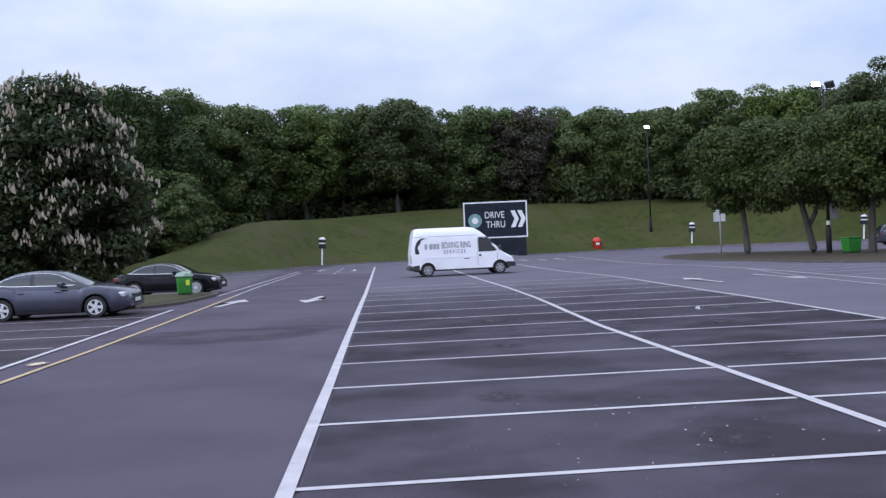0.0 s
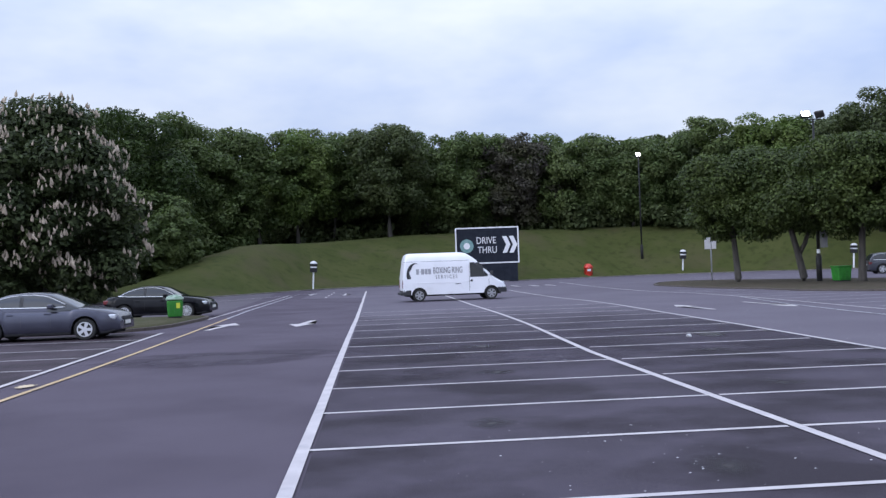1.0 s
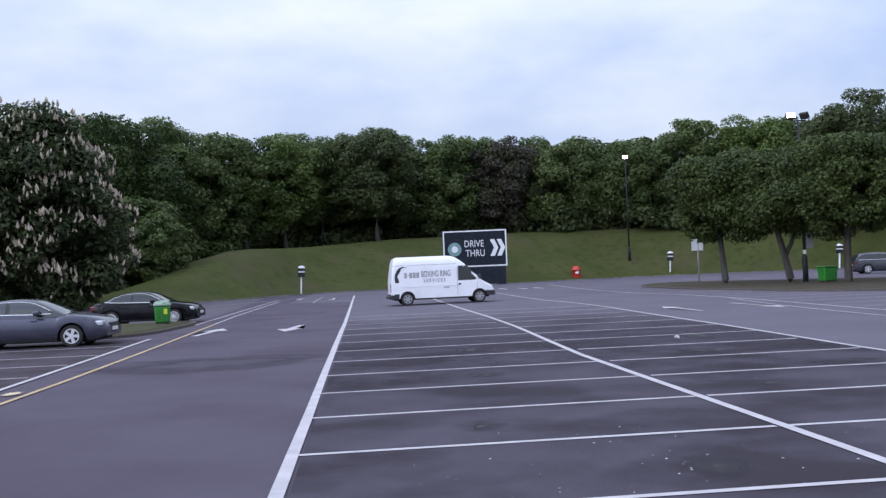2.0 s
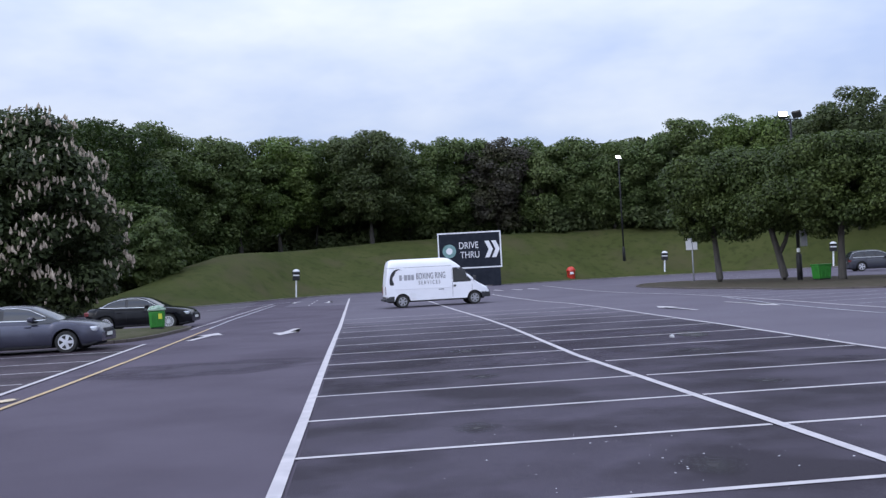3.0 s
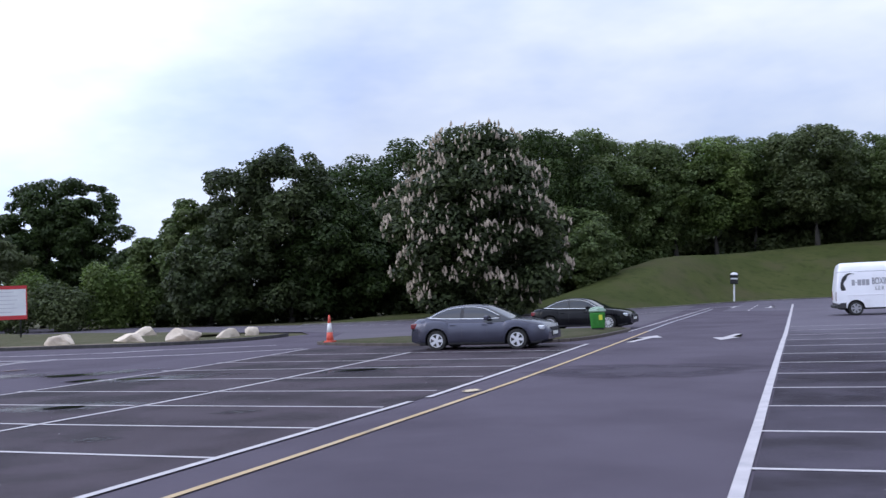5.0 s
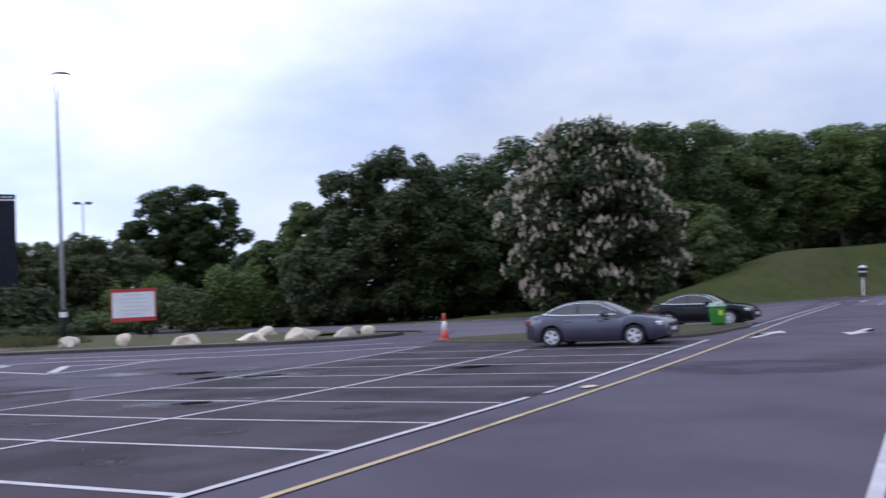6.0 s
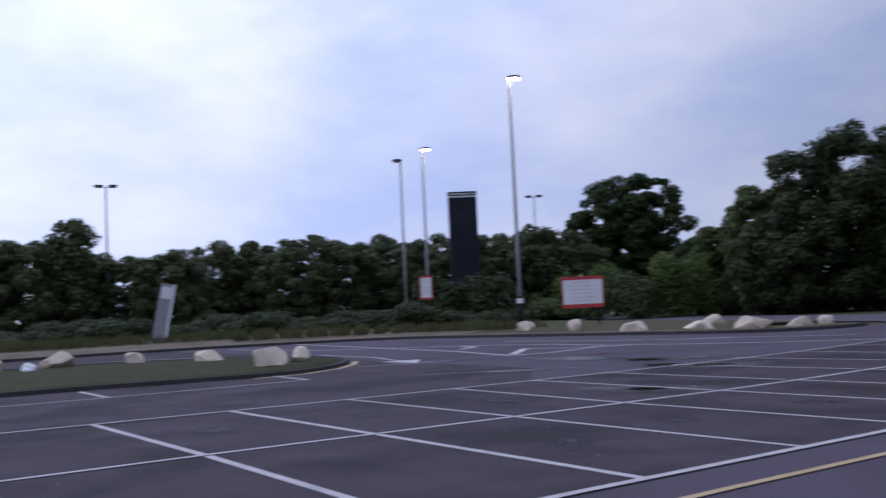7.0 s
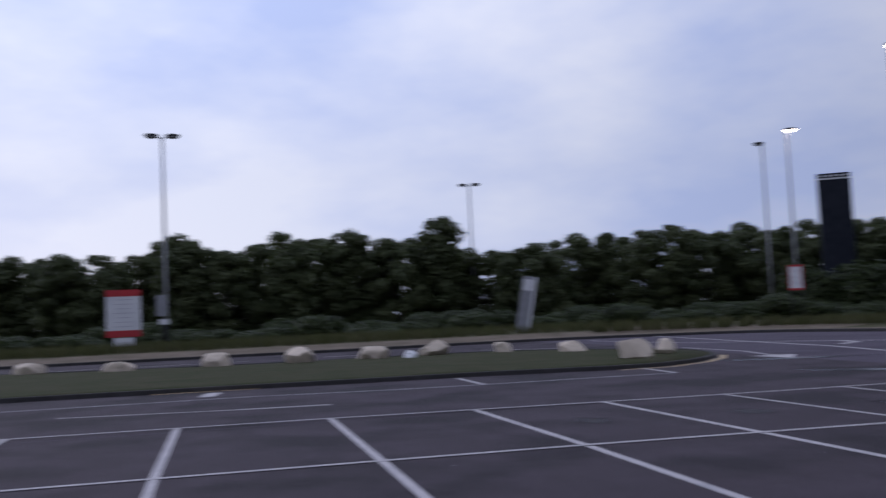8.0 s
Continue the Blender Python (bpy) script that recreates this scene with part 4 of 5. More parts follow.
for i, (x, y, sx, sy) in enumerate([(-19.1, 20.5, 0.75, 0.5), (-13.0, 13.75, 0.5, 0.3), (-15.8, 19.4, 0.7, 0.35), (-10.6, 21.2, 0.65, 0.35), (-17.2, 19.0, 0.6, 0.3), (-23.0, 22.5, 0.5, 0.3)]):
    puddle(x, y, sx, sy, i + 20, WET, 0.0212, "small dark puddle of standing rainwater")


puddle(-5.98, 16.4, 0.26, 0.45, 36, SCUFF, 0.0215, "scuffed patch of yellow paint on the asphalt")
strip(lane2, -27.15, -1.6, -27.0, 1.2, 0.16, PAINT_YELLOW)


# ---- boulders ----
def boulder(x, y, z, w, d, h, seed, turn=0, group="boulders along the verge"):
    w, h = w * 1.12, h * 0.82
    bm = bmesh.new()
    bmesh.ops.create_icosphere(bm, subdivisions=3, radius=1.0)
    r = random.Random(seed)
    cuts = [(Vector((r.gauss(0, 1), r.gauss(0, 1), r.gauss(0.2, 0.7))).normalized(), 0.52 + 0.3 * r.random()) for _ in range(11)] + [(Vector((0.1, -0.1, 0.98)), 0.78)]
    for v in bm.verts:
        p = v.co.copy()
        for nrm, dist in cuts:
            over = p.dot(nrm) - dist
            if over > 0:
                p -= nrm * over * 0.99
        p += p.normalized() * (0.05 * noise.noise(p * 1.7 + Vector((seed, 0, 0))) + 0.04 * noise.noise(p * 5 + Vector((0, seed, 0))))
        p.z = max(p.z, -0.5)
        v.co = Vector((p.x * w * 0.47, p.y * d * 0.47, (p.z + 0.42) * h * 0.58))
    ob = finish("boulder", bm, ROCK, smooth=False)
    ob.matrix_world = pose(x, y, z, 0, 0, turn)
    return tagged(ob, "pale sandstone boulder resting on the grass verge", "boulder", group)


for i, (x, y, z, w, h) in enumerate([(-42.9, 36.6, 0.2, 1.6, 1.05), (-38.0, 35.9, 0.18, 1.3, 1.15), (-33.7, 35.9, 0.16, 1.75, 1.0), (-30.4, 37.0, 0.15, 1.7, 0.8), (-34.3, 43.0, 0.16, 1.3, 1.0), (-27.3, 37.0, 0.13, 1.45, 1.15),
                                     (-26.5, 39.3, 0.12, 1.25, 0.9), (-26.2, 41.0, 0.1, 0.85, 0.9)]):
    boulder(x, y, z - 0.03, w * 1.2, w * 0.8, h, i + 3, i * 20 - 60)
for i, (x, y, w, h) in enumerate([(-40.0, 3.7, 1.75, 1.15), (-39.6, 6.6, 1.6, 0.95), (-40.2, 9.5, 1.5, 1.2), (-39.4, 12.3, 1.4, 0.75), (-36.4, 14.2, 1.4, 0.75), (-29.1, 13.4, 1.4, 1.1), (-30.9, 15.5, 1.05, 0.9),
                                  (-40.9, 0.4, 1.7, 0.95), (-41.2, -3.4, 1.6, 0.75), (-43.2, -7.2, 1.5, 0.85)]):
    boulder(x, y, 0.1, w, w * 0.75, h, i + 40, i * 55, "boulders on the long island")
scrap = thing("litter_bag", "crumpled white plastic bag on the island grass", "litter", pose(-38.6, 8.05, 0.13))
bm = bmesh.new()
bmesh.ops.create_icosphere(bm, subdivisions=3, radius=0.22)
for v in bm.verts:
    v.co += v.co * 0.9 * noise.noise(v.co * 5)
    v.co.z = max(v.co.z * 0.8, -0.1) + 0.1
part("bag", bm, WHITE_SHEET, scrap)


# ---- writing ----
def words(text, size, mat, parent, m, name="lettering", squeeze=1.0, label=""):
    cu = bpy.data.curves.new(name, "FONT")
    cu.body, cu.size, cu.align_x, cu.align_y, cu.extrude = text, size, "LEFT", "BOTTOM", 0.004
    tmp = bpy.data.objects.new(name, cu)
    me = bpy.data.meshes.new_from_object(tmp)
    bpy.data.objects.remove(tmp)
    me.materials.append(mat)
    ob = new(name, me)
    ob.parent = parent
    ob.matrix_basis = m @ Matrix.Diagonal((squeeze, 1, 1, 1))
    return tagged(ob, label) if label else ob


FACE = pose(0, 0, 0, 90)     # lays text up on a board that faces -y


# ---- big drive-through sign ----
sx_, sy_ = polar(-6.78, 99.4)
sign = thing("sign_board", "dark navy drive-through sign with white border and chevrons", "sign", pose(sx_, sy_, 0, 0, 0, -5))
SW, S0, S1 = 6.7, 1.95, 5.8
bm = bmesh.new(); box(bm, -SW / 2, 0, S0, SW / 2, 0.22, S1, 0.02); part("panel", bm, NAVY, sign)
for a in ((-SW / 2, S0, SW / 2, S0 + 0.14), (-SW / 2, S1 - 0.14, SW / 2, S1), (-SW / 2, S0 + 0.14, -SW / 2 + 0.14, S1 - 0.14), (SW / 2 - 0.14, S0 + 0.14, SW / 2, S1 - 0.14)):
    bm = bmesh.new()
    box(bm, a[0], -0.03, a[1], a[2], 0.0, a[3])
    part("border", bm, WHITE_SHEET, sign, "white painted border")
bm = bmesh.new(); box(bm, -SW / 2 + 0.2, 0.03, -0.3, SW / 2 - 0.2, 0.2, S0 - 0.005, 0.02); part("plinth", bm, NAVY, sign)
words("DRIVE", 1.0, WHITE_SHEET, sign, Matrix.Translation((-1.15, -0.012, 3.86)) @ FACE, squeeze=0.78)
words("THRU", 1.0, WHITE_SHEET, sign, Matrix.Translation((-1.02, -0.012, 2.86)) @ FACE, squeeze=0.78)
for k in range(2):
    bm = bmesh.new()
    x0 = 1.6 + k * 0.72
    up = [(x0, 4.78), (x0 + 0.46, 4.78), (x0 + 0.86, 3.9), (x0 + 0.46, 3.02), (x0, 3.02), (x0 + 0.4, 3.9)]
    front, back = [[bm.verts.new((x, yy, z)) for x, z in up] for yy in (-0.022, -0.001)]
    bm.faces.new(front); bm.faces.new(list(reversed(back)))
    for i in range(6):
        bm.faces.new((front[i], back[i], back[(i + 1) % 6], front[(i + 1) % 6]))
    part("chevron", bm, WHITE_SHEET, sign)
bm = bmesh.new(); turned(bm, [(0.72, 0.0), (0.72, 0.02), (0.6, 0.021)], 32, Matrix.Translation((-2.15, 0, 3.85)) @ pose(0, 0, 0, 90)); part("roundel", bm, LOGO_GREEN, sign, "green roundel with a pale middle")
bm = bmesh.new(); turned(bm, [(0.3, 0.0), (0.34, 0.03)], 28, Matrix.Translation((-2.15, 0, 3.85)) @ pose(0, 0, 0, 90)); part("roundel_middle", bm, WHITE_SHEET, sign)


# ---- posts, lamps, signs ----
def ticket_post(x, y, z=0.0):
    ob = thing("ticket_post", "ticket machine post with dark head and white cap", "post", pose(x, y, z, 0, 3, 0) @ Matrix.Diagonal((0.78, 0.78, 0.93, 1)), "ticket posts along the kerb")
    bm = bmesh.new(); box(bm, -0.09, -0.09, -0.1, 0.09, 0.09, 1.75, 0.02); part("post", bm, WHITE_SHEET, ob)
    bm = bmesh.new(); box(bm, -0.42, -0.28, 1.75, 0.42, 0.28, 2.2, 0.05); part("lower_box", bm, BLACK_METAL, ob)
    bm = bmesh.new(); box(bm, -0.36, -0.24, 2.2, 0.36, 0.24, 2.34); part("band", bm, WHITE_SHEET, ob)
    bm = bmesh.new(); box(bm, -0.44, -0.3, 2.34, 0.44, 0.3, 2.62, 0.05); part("upper_box", bm, BLACK_METAL, ob)
    bm = bmesh.new(); turned(bm, [(0.42, 2.62), (0.42, 2.7), (0.3, 2.82), (0.1, 2.88)], 12); part("cap", bm, WHITE_SHEET, ob)
    return ob


ticket_post(-5.95, 88.9, 0.05)
ticket_post(34.6, 104.6, 0.1)
ticket_post(51.2, 98.0, 0.1)


def flood_pole(x, y, z, h, label, heads, lit):
    ob = thing("lamp_post", label, "street lamp", pose(x, y, z))
    bm = bmesh.new(); tube(bm, [(0, 0, -0.3), (0, 0, 1.6), (0, 0, 1.7)], [0.17, 0.17, 0.1], 12); part("base", bm, BLACK_METAL, ob, smooth=True)
    bm = bmesh.new(); tube(bm, [(0, 0, 1.6), (0, 0, h * 0.6), (0, 0, h)], [0.1, 0.085, 0.06], 12); part("pole", bm, BLACK_METAL, ob, smooth=True)
    bm = bmesh.new(); tube(bm, [(-0.5, 0, h), (0.5, 0, h)], [0.04, 0.04], 8); part("cross_bar", bm, BLACK_METAL, ob, smooth=True)
    for k, (ox, turn) in enumerate(heads):
        m = Matrix.Translation((ox, 0, h + 0.1)) @ pose(0, 0, 0, -30, 0, turn)
        bm = bmesh.new(); box(bm, -0.29, -0.12, 0.0, 0.29, 0.1, 0.44, 0.05); bmesh.ops.transform(bm, verts=bm.verts, matrix=m)
        head = part("floodlight", bm, BLACK_METAL, ob)
        bm = bmesh.new(); box(bm, -0.24, -0.16, 0.05, 0.24, -0.125, 0.39, 0.01); bmesh.ops.transform(bm, verts=bm.verts, matrix=m)
        part("glass", bm, LAMP_ON_PINK if k in lit else GREY_METAL, head, "glowing lamp glass" if k in lit else "")
    return ob


px_, py_ = polar(-16.0, 112)
flood_pole(px_, py_, mound_height(px_, py_), 13.7 - mound_height(px_, py_), "black floodlight post on the grass mound, lit", [(0.0, 0)], (0,))
pole2 = flood_pole(27.4, 56.7, 0.06, 10.1, "black floodlight post on the tree island, one head lit", [(-0.45, -12), (0.5, 120)], (0,))
bm = bmesh.new(); box(bm, 0.12, -0.05, 2.1, 0.6, 0.0, 3.4, 0.02); part("notice_plate", bm, GREY_METAL, pole2, "grey back of a notice plate")
bm = bmesh.new(); tube(bm, [(0, 0, 1.75), (0, 0, 2.0)], [0.105, 0.1], 12); part("band", bm, WHITE_SHEET, pole2, "white band round the post")


def mast(az, d, el, label, lit=False, double=False, turn=0.0, extra=0.0):
    x, y = polar(az, d)
    h = 1.74 + d * math.tan(radians(el)) - 0.3
    ob = thing("lamp_post", label, "street lamp", pose(x, y, 0.3, 0, 0, az + turn))
    bm = bmesh.new(); tube(bm, [(0, 0, -0.5), (0, 0, 1.9), (0, 0, 2.0)], [0.16, 0.16, 0.12], 12); part("base", bm, BLACK_METAL, ob, smooth=True)
    bm = bmesh.new(); tube(bm, [(0, 0, 1.9), (0, 0, h * 0.5), (0, 0, h)], [0.12, 0.11, 0.09], 12); part("pole", bm, DULL_METAL, ob, smooth=True)
    for s in ((-1, 1) if double else (1,)):
        bm = bmesh.new(); tube(bm, [(0, 0, h - 0.05), (s * (0.45 if double else 0.1), 0, h + 0.12)], [0.05, 0.04], 8); arm = part("arm", bm, GREY_METAL, ob, smooth=True)
        bm = bmesh.new()
        bmesh.ops.create_uvsphere(bm, u_segments=20, v_segments=10, radius=1.0, matrix=Matrix.Translation((s * (0.7 if double else 0.3), 0, h + 0.16)) @ Matrix.Diagonal((0.5, 0.34, 0.15, 1)))
        for v in bm.verts:
            v.co.z = max(v.co.z, h + 0.1)
        lantern = part("lantern", bm, BLACK_METAL, ob, smooth=True)
        bm = bmesh.new()
        bmesh.ops.create_uvsphere(bm, u_segments=20, v_segments=10, radius=1.0, matrix=Matrix.Translation((s * (0.7 if double else 0.3), 0, h + 0.09)) @ Matrix.Diagonal((0.44, 0.34, 0.15, 1)))
        for v in bm.verts:
            v.co.z = min(v.co.z, h + 0.095)
        part("bowl", bm, LAMP_ON if lit else GREY_METAL, lantern, "glowing lamp bowl" if lit else "", smooth=True)
    return ob


lit_mast = mast(49.77, 59, 13.5, "tall galvanised lamp post on the verge, lit", True)
bm = bmesh.new(); tube(bm, [(0, 0, 1.55), (0, 0, 1.85)], [0.21, 0.21], 12); part("label_plate", bm, WHITE_SHEET, lit_mast, "white label band")
mast(55.2, 82.5, 9.6, "tall galvanised lamp post by the road, lit", True)
mast(56.54, 90.6, 8.98, "tall galvanised lamp post by the road, unlit", turn=180)
mast(73.75, 102.8, 7.8, "tall galvanised double lamp post, unlit", double=True)
mast(48.45, 126, 6.45, "distant double lamp post, unlit", double=True)
mast(92.0, 67, 11.0, "tall galvanised double lamp post, unlit", double=True)


def notice(az, d, w, z0, z1, label, bands, turn=0.0, posts=True, lines=6):
    x, y = polar(az, d)
    ob = thing("notice_board", label, "sign", pose(x, y, 0, 0, 0, az + turn))
    bm = bmesh.new(); box(bm, -w / 2, 0, z0, w / 2, 0.06, z1, 0.01); part("panel", bm, WHITE_SHEET, ob)
    t, b, s = bands
    strips = [(-w / 2, z1 - t, w / 2, z1), (-w / 2, z0, w / 2, z0 + b)]
    if s:
        strips += [(-w / 2, z0 + b, -w / 2 + s, z1 - t), (w / 2 - s, z0 + b, w / 2, z1 - t)]
    for q in strips:
        bm = bmesh.new()
        box(bm, q[0], -0.012, q[1], q[2], -0.002, q[3])
        part("border", bm, RED_SHEET, ob, "red painted border")
    r = random.Random(int(az * 10))
    for i in range(lines):
        z = z1 - t - (z1 - z0 - t - b) * (i + 0.8) / (lines + 0.6)
        half = w * (0.18 + 0.16 * r.random())
        bm = bmesh.new(); box(bm, -half, -0.008, z, half, -0.002, z + 0.035); part("text_bar", bm, PALE_INK, ob)
    if posts:
        for k in (-0.36, 0.36):
            bm = bmesh.new(); tube(bm, [(k * w, 0.11, -0.2), (k * w, 0.11, z1 - 0.1)], [0.045, 0.045], 8); part("post", bm, BLACK_METAL, ob, smooth=True)
    return ob


notice(46.0, 62, 2.65, 1.38, 3.4, "white notice board with red border on posts", (0.2, 0.24, 0.06))
notice(55.4, 63, 0.82, 2.4, 3.98, "small white notice with red edge on a dark post", (0.12, 0.12, 0.06), lines=3)
big = notice(94.35, 64, 2.1, 1.35, 4.35, "tall white notice board with red bands on posts", (0.42, 0.42, 0.0), lines=7)
bm = bmesh.new(); box(bm, -0.62, -0.02, 0.75, 0.62, 0.05, 1.3, 0.01); part("lower_panel", bm, WHITE_SHEET, big)
lx, ly = polar(71.2, 63)
lean = thing("leaning_panel", "tall grey leaning panel with a white square at its top", "sign", pose(lx, ly, 0.25, 0, 0, 71.45) @ pose(0, 0, 0, 0, 11, 0))
bm = bmesh.new(); box(bm, -0.45, 0, -0.3, 0.30, 0.16, 3.95, 0.02); part("panel", bm, GREY_METAL, lean)
# White strip paints in the panel's narrow lit face on its right.
bm = bmesh.new(); box(bm, 0.305, 0, -0.3, 0.46, 0.14, 3.95, 0.01); part("edge_strip", bm, WHITE_SHEET, lean)
bm = bmesh.new(); box(bm, -0.36, -0.012, 3.0, 0.26, -0.002, 3.75); part("label_plate", bm, WHITE_SHEET, lean)
px_, py_ = polar(92.2, 66)
small = thing("notice_board", "small pale panels on the lamp post", "sign", pose(px_, py_, 0.3, 0, 0, 91))
bm = bmesh.new(); box(bm, -0.4, 0, 2.3, 0.3, 0.05, 3.7, 0.01); part("panel", bm, GREY_METAL, small)
bm = bmesh.new(); box(bm, -0.25, 0, 1.75, 0.4, 0.05, 2.1, 0.01); part("lower_panel", bm, WHITE_SHEET, small)
bm = bmesh.new(); tube(bm, [(0, 0.09, -0.3), (0, 0.09, 3.6)], [0.05, 0.05], 8); part("post", bm, BLACK_METAL, small, smooth=True)

tx, ty = polar(52.87, 90)
tower = thing("totem", "tall dark totem sign rising out of bushes", "sign", pose(tx, ty, 0, 0, 0, 58))
bm = bmesh.new(); box(bm, -1.35, -0.4, -0.2, 1.35, 0.4, 12.25, 0.03); part("body", bm, NAVY, tower)
bm = bmesh.new(); box(bm, -1.37, -0.42, 12.255, 1.37, 0.42, 12.38); part("band", bm, WHITE_SHEET, tower, "white band near the top")
bm = bmesh.new(); box(bm, -1.36, -0.41, 12.385, 1.36, 0.41, 12.8, 0.03); part("top", bm, NAVY, tower)
for k in range(5):
    bm = bmesh.new(); box(bm, -1.1 + k * 0.48, -0.425, 12.5, -0.8 + k * 0.48, -0.415, 12.64); part("text_bar", bm, WHITE_SHEET, tower)

post = thing("sign_post", "grey post with two small white plates", "sign", pose(24.9, 68.6, 0.06))
bm = bmesh.new(); tube(bm, [(0, 0, -0.2), (0, 0, 3.3)], [0.05, 0.05], 10); part("post", bm, GREY_METAL, post, smooth=True)
for k, w in ((-1, 0.5), (1, 0.38)):
    bm = bmesh.new(); box(bm, min(0.03 * k, k * w), -0.1, 2.35, max(0.03 * k, k * w), -0.06, 3.2 if k < 0 else 2.95, 0.01); part("plate", bm, WHITE_SHEET, post)
bm = bmesh.new(); box(bm, -0.3, -0.1, 3.22, 0.3, -0.06, 3.45, 0.01); part("top_plate", bm, BLACK_METAL, post)


# ---- bins and cone ----
def wheelie(x, y, z, w, d, h, label, bag):
    ob = thing("litter_bin", label, "bin", pose(x, y, z, 0, 0, 10))
    bm = bmesh.new()
    r = box(bm, -w / 2, -d / 2, 0.06, w / 2, d / 2, h)
    for v in bm.verts:
        if v.co.z < h / 2:
            v.co.x *= 0.88; v.co.y *= 0.88
    bmesh.ops.bevel(bm, geom=list(bm.edges), offset=0.06, segments=3, affect="EDGES", profile=0.5)
    part("body", bm, GREEN_BIN, ob, smooth=False)
    for k in range(3):
        bm = bmesh.new(); box(bm, -w * 0.3 + k * w * 0.3 - 0.02, -d / 2 - 0.012, 0.2, -w * 0.3 + k * w * 0.3 + 0.02, -d / 2 + 0.05, h * 0.85, 0.008); part("rib", bm, GREEN_BIN, ob)
    bm = bmesh.new(); box(bm, -w / 2 - 0.03, -d / 2 - 0.03, h + 0.004, w / 2 + 0.03, d / 2 + 0.03, h + 0.09, 0.03); part("rim", bm, BAG if bag else GREEN_BIN, ob, "crumpled pale bin bag over the rim" if bag else "")
    if bag:
        bm = bmesh.new(); box(bm, 0.06, -d / 2 - 0.02, h * 0.56, 0.2, -d / 2 - 0.005, h * 0.85, 0.004); part("label_plate", bm, YELLOW_LABEL, ob, "yellow label")
        bm = bmesh.new()
        bmesh.ops.create_icosphere(bm, subdivisions=3, radius=0.5)
        for v in bm.verts:
            v.co = Vector((v.co.x * w * 0.98, v.co.y * d, h + 0.08 + max(0, v.co.z) * 0.25)) + v.co * 0.12 * noise.noise(v.co * 6)
        part("bag", bm, BAG, ob, "crumpled pale bin bag")
    bm = bmesh.new(); box(bm, -w * 0.4, -d * 0.4, 0, w * 0.4, d * 0.4, 0.07); part("base", bm, BLACK_METAL, ob)
    return ob


wheelie(-8.0, 38.0, 0.12, 0.62, 0.55, 0.72, "green plastic litter bin with a pale bag over its rim", True)
wheelie(27.9, 54.9, 0.07, 0.95, 0.75, 0.86, "large green plastic bin under the island trees", False)
rx_, ry_ = 23.5, 103.4
red = thing("litter_bin", "red domed litter bin at the kerb", "bin", pose(rx_, ry_, 0.1))
bm = bmesh.new(); turned(bm, [(0.42, 0.0), (0.46, 0.1), (0.46, 0.95), (0.52, 0.97), (0.52, 1.05), (0.4, 1.3), (0.18, 1.46)], 20); part("body", bm, RED_BIN, red, smooth=True)
bm = bmesh.new(); box(bm, -0.2, -0.475, 0.62, 0.2, -0.40, 0.86, 0.01); part("opening", bm, WHITE_SHEET, red, "pale label plate")
cone = thing("traffic_cone", "orange and white traffic cone at the island's end", "traffic cone", pose(-17.8, 33.4, 0.1) @ Matrix.Diagonal((0.68, 0.68, 1, 1)))
bm = bmesh.new(); box(bm, -0.27, -0.27, 0.0, 0.27, 0.27, 0.07, 0.02); part("base", bm, CONE_RED, cone)
for n, mt, (r0, z0, r1, z1) in (("lower_body", CONE_RED, (0.22, 0.07, 0.165, 0.4)), ("sleeve", CONE_WHITE, (0.165, 0.4, 0.105, 0.76)), ("tip", CONE_RED, (0.105, 0.76, 0.05, 1.08))):
    bm = bmesh.new(); turned(bm, [(r0, z0), (r1, z1)], 20); part(n, bm, mt, cone, smooth=True)

# ---- scattered litter ----
rl = random.Random(5)
lv, lf = [], []
for k in range(290):
    x, y = (rl.uniform(-0.5, 14), rl.uniform(5, 40)) if rl.random() < 0.75 else (rl.uniform(-20, -6), rl.uniform(2, 25))
    if k >= 240:
        x, y = rl.gauss(2.3, 1.0), rl.gauss(8.0, 1.0)
    s = 0.004 + 0.010 * rl.random() ** 2
    o = len(lv)
    for k in range(5):
        t = 2 * math.pi * k / 5
        lv.append((x + math.cos(t) * s * rl.uniform(0.7, 1.4), y + math.sin(t) * s * rl.uniform(0.7, 1.4), 0.0215))
    lv.append((x, y, 0.0215 + s * 0.25))
    lf += [(o + k, o + (k + 1) % 5, o + 5) for k in range(5)]
tagged(raw("litter", lv, lf, PALE_LITTER), "small pale scraps of litter strewn over the asphalt", "litter", kind="stuff")
bag_l = thing("litter_bag", "crumpled white paper scrap lying in a bay", "litter", pose(7.0, 20.9, 0.012))
bm = bmesh.new()
bmesh.ops.create_icosphere(bm, subdivisions=3, radius=0.055)
for v in bm.verts:
    v.co += v.co * 0.7 * noise.noise(v.co * 25)
    v.co.z = max(v.co.z * 0.7, -0.03) + 0.03
part("paper", bm, PALE_LITTER, bag_l)


# ---- vehicles ----
CAR_GREY = material("grey_metallic_paint", (0.052, 0.053, 0.078), 0.24, 0.6, second=(0.06, 0.061, 0.088), scale=2, coat=0.4)
CAR_BLACK = material("black_car_paint", (0.004, 0.004, 0.006), 0.1, second=(0.009, 0.009, 0.011), scale=2, spec=0.18)
CAR_DIM = material("dark_grey_car_paint", (0.03, 0.032, 0.045), 0.3, 0.3, second=(0.036, 0.038, 0.052), scale=2, coat=0.5)
VAN_WHITE = material("white_van_paint", (0.82, 0.82, 0.86), 0.35, second=(0.78, 0.78, 0.82), scale=0.9, stain=(0.62, 0.61, 0.62), stain_scale=1.0, stain_range=(0.58, 0.8), coat=0.3)
CAR_GLASS = material("tinted_car_glass", (0.012, 0.014, 0.017), 0.05, spec=0.6)
